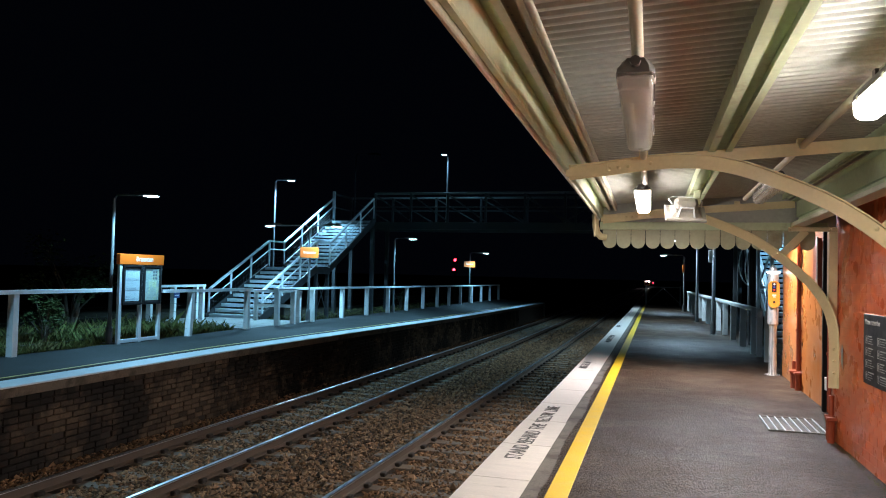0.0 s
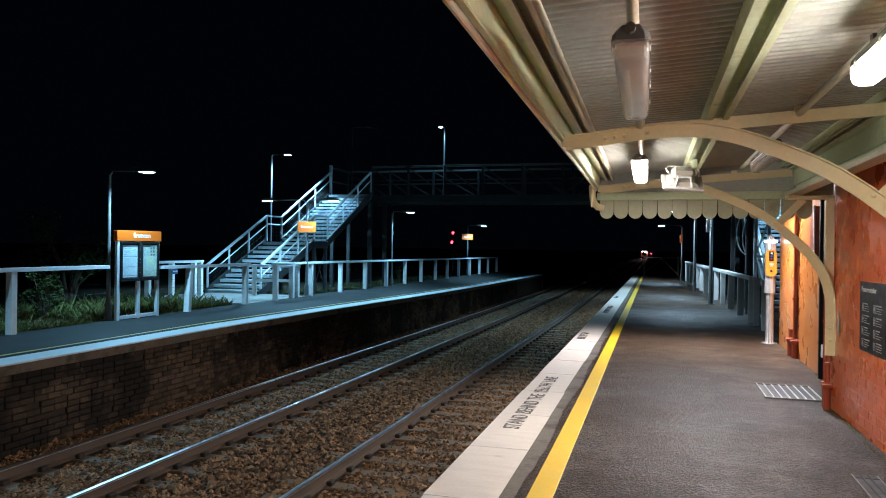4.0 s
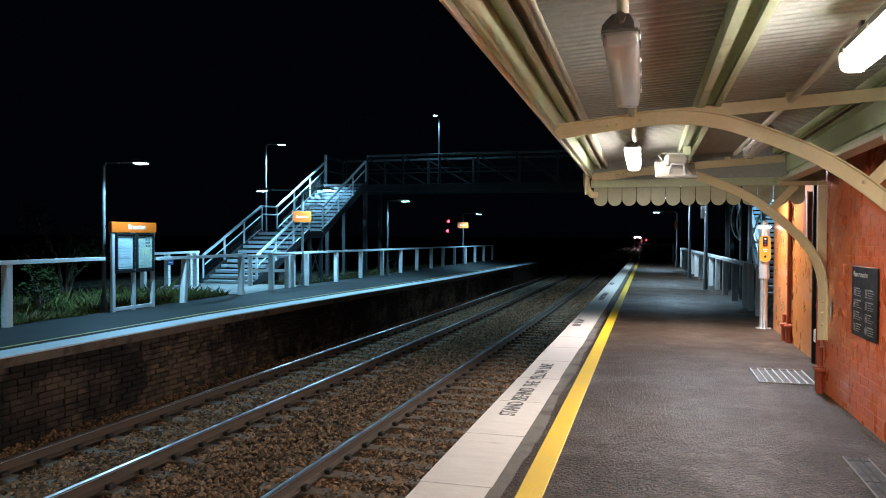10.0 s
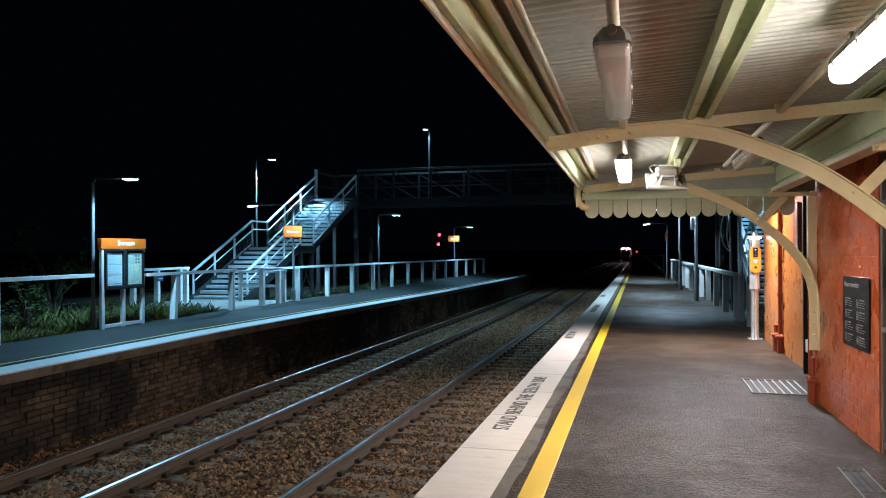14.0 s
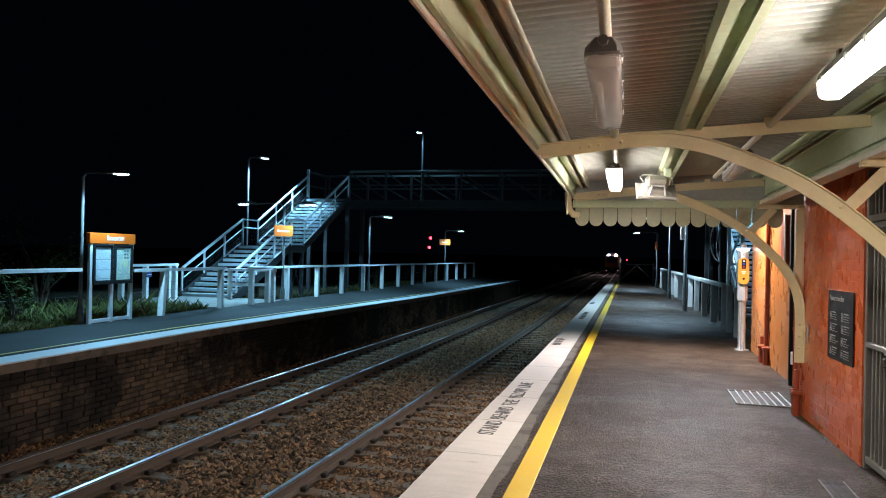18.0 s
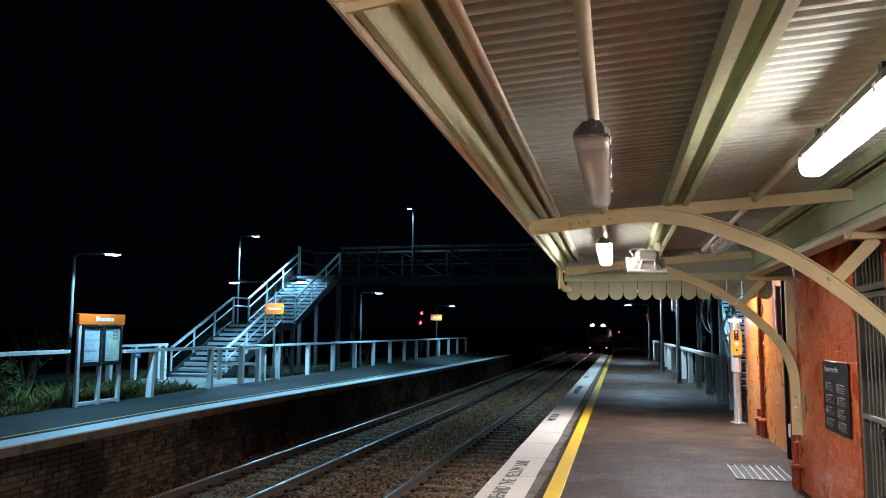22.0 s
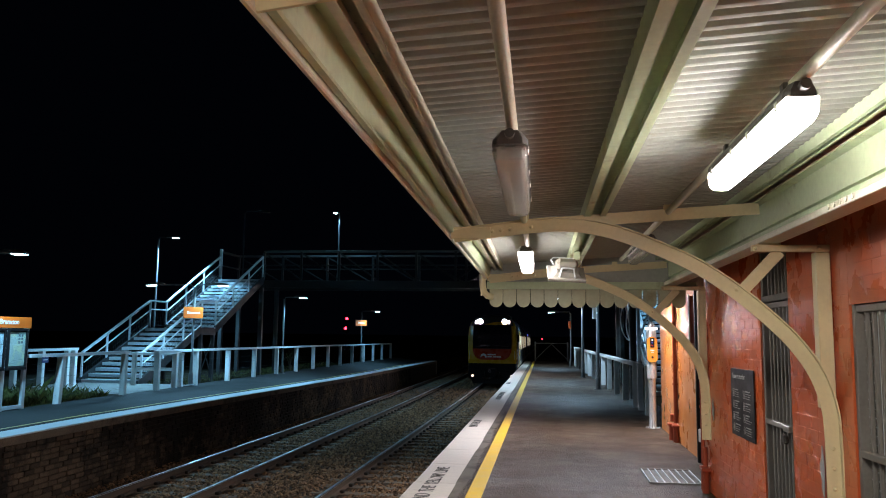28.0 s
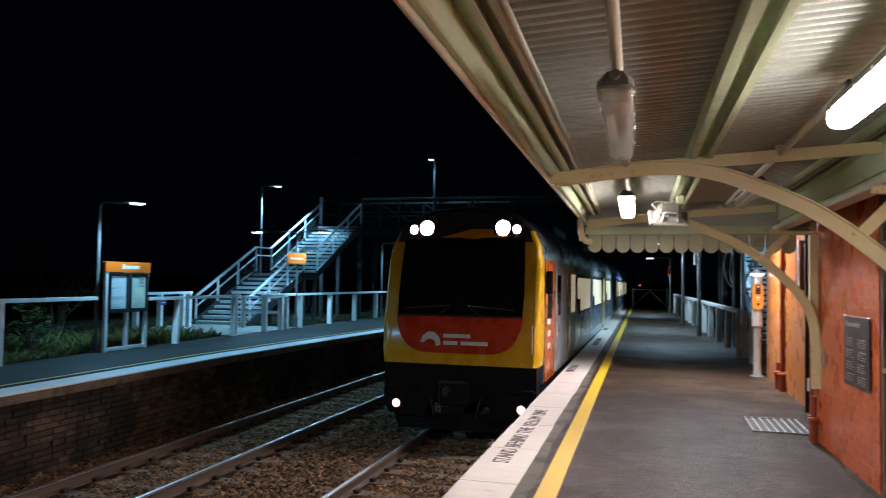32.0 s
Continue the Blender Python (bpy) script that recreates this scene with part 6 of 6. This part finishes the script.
for car, (c0, c1) in enumerate(((0.0, 25.0), (25.7, 50.5))):
    cb = part("car_body", T().loft([section(1.385, y) for y in (c0 + (0.55 if car == 0 else 0.0), c0 + 6, c0 + 12, c1)]), M_TBLUE, train, "blue grey carriage body", smooth=True)
    part("roof_unit", T().box(-0.75, 0.75, c0 + 7, c0 + 10, 3.9, 4.2, 0.06), M_TROOF, train)
    part("roof_unit", T().box(-0.75, 0.75, c0 + 16, c0 + 19, 3.9, 4.2, 0.06), M_TROOF, train)
    for s in (1, -1):
        x = s * 1.386
        part("lower_stripe", T().box(min(x, x + s * 0.006), max(x, x + s * 0.006), c0 + 1.9, c1 - 0.3, 1.0, 1.22, 0), M_TSIL, cb)
        part("upper_band", T().box(min(x, x + s * 0.006), max(x, x + s * 0.006), c0 + 1.9, c1 - 0.3, 2.95, 3.12, 0), M_TSIL, cb)
        for d0 in (c0 + 4.5, c0 + 17.3):
            dr = part("door", T().box(min(x - s * 0.02, x + s * 0.014), max(x - s * 0.02, x + s * 0.014), d0 + 0.55, d0 + 1.55, 1.05, 3.12, 0.005), M_TSIL, cb, "pale grey sliding door")
            for a in (d0 + 0.60, d0 + 1.08):
                part("door_window", T().box(min(x, x + s * 0.02), max(x, x + s * 0.02), a, a + 0.40, 2.02, 2.90, 0.004), M_TWIN, dr, "warmly lit door window")
            for a in (d0, d0 + 1.58):
                part("door_pillar", T().box(min(x, x + s * 0.016), max(x, x + s * 0.016), a, a + 0.52, 1.02, 3.14, 0.004), M_TYEL, cb, "yellow door pillar")
        for w0, w1 in ((c0 + 6.75, c0 + 11.0), (c0 + 12.2, c0 + 16.6), (c0 + 20.0, c0 + 23.6)):
            fr = part("window_frame", T().box(min(x, x + s * 0.008), max(x, x + s * 0.008), w0, w1, 1.92, 2.90, 0.004), M_TRUB, cb)
            k = round((w1 - w0) / 0.86)
            for i in range(k):
                a, b = w0 + (w1 - w0) * i / k + 0.04, w0 + (w1 - w0) * (i + 1) / k - 0.06
                part("pane", T().box(min(x, x + s * 0.012), max(x, x + s * 0.012), a, b, 1.98 if i else 2.30, 2.84, 0.003), M_TWIN, fr, "warmly lit window pane")
        if car == 0:
            part("cab_side", T().box(min(x, x + s * 0.008), max(x, x + s * 0.008), 0.64, 2.0, 0.97, 3.10, 0.003), M_TORA, cb, "orange cab side panel")
            cd = part("cab_door", T().box(min(x, x + s * 0.012), max(x, x + s * 0.012), 2.12, 4.3, 1.0, 3.08, 0.004), M_TSIL, cb, "pale grey cab door and panel")
            part("cab_window", T().box(min(x, x + s * 0.016), max(x, x + s * 0.016), 0.95, 1.55, 2.05, 2.85, 0.004), M_TGLASS, cb)
            part("door_window", T().box(min(x, x + s * 0.018), max(x, x + s * 0.018), 2.35, 2.95, 2.05, 2.85, 0.004), M_TGLASS, cd)
            part("grab_rail", T().tube([(x + s * 0.05, 2.06, 1.2), (x + s * 0.05, 2.06, 2.3)], 0.015, 6), M_STEEL, cb)
            for i, zz in enumerate((1.52, 1.74, 1.95)):
                part("marking", T().box(min(x, x + s * 0.0105), max(x, x + s * 0.0105), 0.95, 1.35, zz, zz + 0.10, 0), M_WHITE, cb, "white marking")
    part("underframe", T().box(-1.25, 1.25, c0 + 1.2, c1 - 0.4, 0.42, 0.98, 0.05), M_TBLACK, train)
    for b0 in (c0 + 3.2, c1 - 5.2):
        bg = part("bogie", T().box(-1.02, -0.86, b0 - 0.4, b0 + 2.6, 0.42, 0.66, 0.03).box(0.86, 1.02, b0 - 0.4, b0 + 2.6, 0.42, 0.66, 0.03).box(-0.9, 0.9, b0 + 0.9, b0 + 1.3, 0.45, 0.62, 0.03), M_TBLACK, train)
        for yy in (b0, b0 + 2.2):
            for s in (-1, 1):
                part("wheel", T().tube([(s * 0.70, yy, 0.42), (s * 0.735, yy, 0.42), (s * 0.74, yy, 0.42), (s * 0.83, yy, 0.42)], [0.45, 0.45, 0.42, 0.42], 24), M_RUST, bg)
part("gangway", T().box(-0.65, 0.65, 25.0, 25.7, 1.0, 3.4, 0.05), M_TRUB, train)
part("side_lamp", T().box(1.37, 1.44, 31.5, 31.62, 3.02, 3.10, 0.01), M_BLUELAMP, train, "small glowing blue lamp")
part("side_mirror", T().box(1.40, 1.52, 0.62, 0.68, 2.5, 2.9, 0.02), M_TBLACK, train)

# the face
nose = part("front_shell", T().loft([section(w, y, 1.28, t) for w, y, t in ((1.30, 0.0, 3.86), (1.355, 0.05, 3.94), (1.378, 0.16, 3.99), (1.387, 0.58, 4.024))]), M_TYEL, train, "glossy yellow cab front", smooth=True)
o = [(-1.09, 2.12), (1.09, 2.12), (1.105, 2.5), (1.095, 2.95), (1.08, 3.25), (1.07, 3.46), (-1.07, 3.46), (-1.08, 3.25), (-1.095, 2.95), (-1.105, 2.5)]
ws = part("windscreen", face_outline(o, -0.028, 0.02), M_TGLASS, nose, "dark tinted windscreen")
o = [(-1.21, 3.38), (1.21, 3.38), (1.14, 3.60), (0.95, 3.76), (0.55, 3.87), (0, 3.9), (-0.55, 3.87), (-0.95, 3.76), (-1.14, 3.60)]
part("brow", face_outline(o, -0.022, 0.03), M_TROOF, nose, "black brow panel round the headlamps")
part("roof_dome", T().loft([section(w, y, 3.30, t)[5:12] for w, y, t in ((1.33, -0.004, 3.88), (1.372, 0.06, 3.955), (1.39, 0.16, 4.0), (1.395, 0.62, 4.03))]), M_TROOF, nose, smooth=True)
o = [(-1.10, 2.115)] + [(-1.10 + 0.08 * t + 0.50 * t ** 2.2, 2.115 - 0.64 * math.sin(t * math.pi / 2)) for t in (i / 10 for i in range(1, 11))]
o += [(-a, b) for a, b in o[::-1]]
redp = part("red_panel", face_outline(o, -0.024, 0.02), M_TRED, nose, "glossy red panel below the windscreen")
part("sill_strip", T().box(-1.08, 1.08, -0.034, -0.02, 2.09, 2.125, 0.004), M_TRUB, nose)
# badge: a plain white crescent with a small tail, and bars for its two lines of print
g = T()
def arc(r, cx, cz, a0, a1, n=14, squash=1.0):
    return [(cx + r * math.cos(a0 + (a1 - a0) * i / n), cz + r * squash * math.sin(a0 + (a1 - a0) * i / n)) for i in range(n + 1)]


outer = arc(0.175, -0.475, 1.63, math.radians(160), math.radians(-8), 14, 1.15)
inner = arc(0.115, -0.500, 1.61, math.radians(-8), math.radians(160), 14, 1.0)
g.prism(outer + inner, "y", -0.0295, -0.023)
part("badge", g, M_WHITE, redp, "white crescent badge shape")
part("badge_tail", T().sweep([(-0.665, -0.026, 1.665), (-0.60, -0.026, 1.655), (-0.55, -0.026, 1.70), (-0.48, -0.026, 1.725), (-0.41, -0.026, 1.69)], 0.006, 0.022, (0, 1, 0)), M_WHITE, redp)
for x0, x1, z0, z1 in ((-0.25, 0.22, 1.735, 1.80), (-0.25, 0.00, 1.615, 1.68), (0.055, 0.52, 1.615, 1.68)):
    part("badge_bar", T().box(x0, x1, -0.0285, -0.023, z0, z1, 0.002), M_WHITE, redp)
for s in (-1, 1):
    pod = part("lamp_pod", T().box(min(s * 0.50, s * 1.05), max(s * 0.50, s * 1.05), -0.045, 0.02, 3.50, 3.75, 0.05), M_TBLACK, nose)
    part("lamp_bezel", T().tube([(s * 0.685, -0.03, 3.63), (s * 0.685, -0.075, 3.63)], 0.135, 20, caps=False), M_TBLACK, pod)
    part("headlamp", T().tube([(s * 0.685, -0.046, 3.63), (s * 0.685, -0.062, 3.63)], [0.125, 0.11], 20), M_HEAD, pod, "glaring white headlamp")
    part("marker_lamp", T().tube([(s * 0.925, -0.046, 3.605), (s * 0.925, -0.058, 3.605)], [0.078, 0.066], 16), M_MARK, pod, "lit marker lamp")
    lh = part("low_lamp_box", T().box(min(s * 0.92, s * 1.24), max(s * 0.92, s * 1.24), 0.02, 0.16, 0.48, 0.68, 0.03), M_TBLACK, train)
    part("low_lamp", T().tube([(s * 1.09, 0.022, 0.58), (s * 1.09, 0.0, 0.58)], [0.074, 0.062], 16), M_FOG, lh, "lit warm low lamp")
    part("wiper", T().tube([(s * 0.35, -0.045, 2.13), (s * 0.15, -0.045, 2.28), (s * 0.95, -0.04, 2.22)], 0.012, 6), M_TRUB, ws)
    part("hand_rail", T().tube([(s * 1.27, -0.03, 1.5), (s * 1.27, -0.06, 1.52), (s * 1.27, -0.06, 1.95), (s * 1.27, -0.03, 1.97)], 0.012, 6), M_STEEL, nose)
    part("buffer_step", T().box(min(s * 0.75, s * 1.3), max(s * 0.75, s * 1.3), 0.0, 0.3, 0.84, 0.90, 0.01), M_TBLACK, train)
part("front_skirt", T().prism([(-1.33, 1.28), (-1.33, 0.55), (-1.22, 0.40), (-0.6, 0.36), (-0.52, 0.62), (0.52, 0.62), (0.6, 0.36), (1.22, 0.40), (1.33, 0.55), (1.33, 1.28)], "y", 0.08, 0.6), M_TBLACK, train, "black front skirt")
part("plough", T().prism([(-1.2, 0.42), (-1.1, 0.14), (1.1, 0.14), (1.2, 0.42)], "y", 0.2, 0.28), M_TBLACK, train)
cp = part("coupler", T().box(-0.16, 0.16, -0.22, 0.5, 0.68, 0.98, 0.04).box(-0.26, 0.26, -0.30, -0.2, 0.62, 1.04, 0.04), M_TBLACK, train, "dark steel coupler")
part("coupler_cone", T().tube([(-0.10, -0.30, 0.86), (-0.10, -0.40, 0.86)], [0.09, 0.05], 12), M_TROOF, cp)
part("coupler_plate", T().box(-0.2, 0.2, -0.32, -0.3, 0.50, 0.62, 0.01), M_TBLACK, cp)
part("air_hose", T().tube([(0.42, 0.0, 0.8), (0.42, -0.14, 0.72), (0.36, -0.14, 0.45), (0.28, 0.0, 0.36)], 0.022, 8), M_TRUB, train)
part("air_hose", T().tube([(-0.42, 0.0, 0.8), (-0.42, -0.14, 0.72), (-0.36, -0.14, 0.45), (-0.28, 0.0, 0.36)], 0.022, 8), M_TRUB, train)


# ==== brickwork, last ====
def lay(parent, joined_name, pieces, meshes, material_joined, limit, label):
    """The first bricks as objects of their own under the wall, the rest joined."""
    for y, z, k in pieces[:limit]:
        o = new("brick", meshes[k][0])
        o.parent = parent
        o.matrix_basis = Matrix.Translation(meshes[k][1](y, z))
    rest = pieces[limit:]
    if rest:
        vs, fs = [], []
        for y, z, k in rest:
            me, at = meshes[k]
            p = at(y, z)
            n = len(vs)
            vs += [tuple(v.co + Vector(p)) for v in me.vertices]
            fs += [tuple(i + n for i in f.vertices) for f in me.polygons]
        me = bpy.data.meshes.new(joined_name)
        me.from_pydata(vs, [], fs)
        me.materials.append(material_joined)
        o = new(joined_name, me)
        o.parent = parent
        tagged(o, label, kind="stuff")


def brick_mesh(length, height, depth, c, axis_x, material):
    g = G().box(0 if axis_x > 0 else -depth, depth if axis_x > 0 else 0, 0, length, 0, height, c)
    if axis_x > 0:
        g.v = [(x - 0.015 * (y - 0.116), y, z - 0.008 * (y - 0.116)) for x, y, z in g.v]
    me = g.mesh("brick")
    me.materials.append(material)
    return me


# red painted wall
BL, BH, J = 0.235, 0.081, 0.006
full, half_b = brick_mesh(BL, BH, 0.010, 0.0007, 1, M_RED), brick_mesh(0.11, BH, 0.010, 0.0007, 1, M_RED)
place = lambda y, z: (WALL_X + 0.0070 + 0.0002 * math.sin(y * 23 + z * 51) - 0.015 * (y + 0.116 - 7.2), y, z - 0.008 * (y + 0.116 - 7.2))
MESH = {0: (full, place), 1: (half_b, place)}
near_b, other_b = [], []
for y0, y1, z0, z1 in WALL_BITS:
    row = 0
    z = math.ceil(z0 / (BH + J)) * (BH + J) + 0.004
    while z + BH < z1 - 0.001:
        y = y0 + 0.004
        ri = round(z / (BH + J))
        if ri % 2:
            (near_b if (5.1 < y < 9.4 and z < 2.4) else other_b).append((y, z, 1))
            y += 0.11 + J
        while y + BL <= y1:
            (near_b if (5.1 < y < 9.4 and 0.25 < z < 2.35) else other_b).append((y, z, 0))
            y += BL + J
        if y + 0.11 <= y1:
            (near_b if (5.1 < y < 9.4 and 0.25 < z < 2.35) else other_b).append((y, z, 1))
        z += BH + J
lay(wall_front, "brick_rest", near_b[:300] + near_b[300:] + other_b, MESH, M_REDS, 300, "glossy red painted bricks")

# the far platform's wall
fb2, fh2 = brick_mesh(0.235, 0.080, 0.05, 0.006, -1, M_BRICK), brick_mesh(0.112, 0.080, 0.05, 0.006, -1, M_BRICK)
rnd = random.Random(77)
placef = lambda y, z: (far_edge(y)[0] - 0.012 + 0.006 * math.sin(y * 37 + z * 91), y, z)
MESHF = {0: (fb2, placef), 1: (fh2, placef)}
near_f, other_f = [], []
for row in range(14):
    z = -1.33 + row * 0.091
    y = 6.0 + (0.12 if row % 2 else 0)
    while y < 46:
        top = far_edge(y)[1] - 0.115
        if z + 0.08 < top and rnd.random() > 0.01:
            k = 1 if rnd.random() < 0.12 else 0
            (near_f if 8.0 < y < 14.2 else other_f).append((y, z, k))
            y += 0.246 if k == 0 else 0.123
        else:
            y += 0.246
lay(far_wall, "brick_rest", near_f + other_f, MESHF, M_BRICKS, 300, "old sooty brown bricks")


# ==== what moves: the train comes in and slows ====
TIMES = ((0, 424), (3, 376), (6, 329), (9, 281), (13, 222), (17, 166), (19, 140), (21, 117), (23, 95), (25, 73), (26.5, 57.8), (28, 43.3), (29, 34.8), (30, 26.8), (31, 19.3), (31.5, 15.9), (32, 12.8))


def motions():
    rows = []
    for t, y in TIMES:
        d = 12.0
        turn = math.degrees(math.atan2(bend(y) - bend(y + d), d))
        rows.append((t, pose(-3.085 + bend(y), y, Z_RAIL + fall(y), math.degrees(math.atan2(fall(y + d) - fall(y), d)), 0, turn)))
    walk(train, rows)


motions()
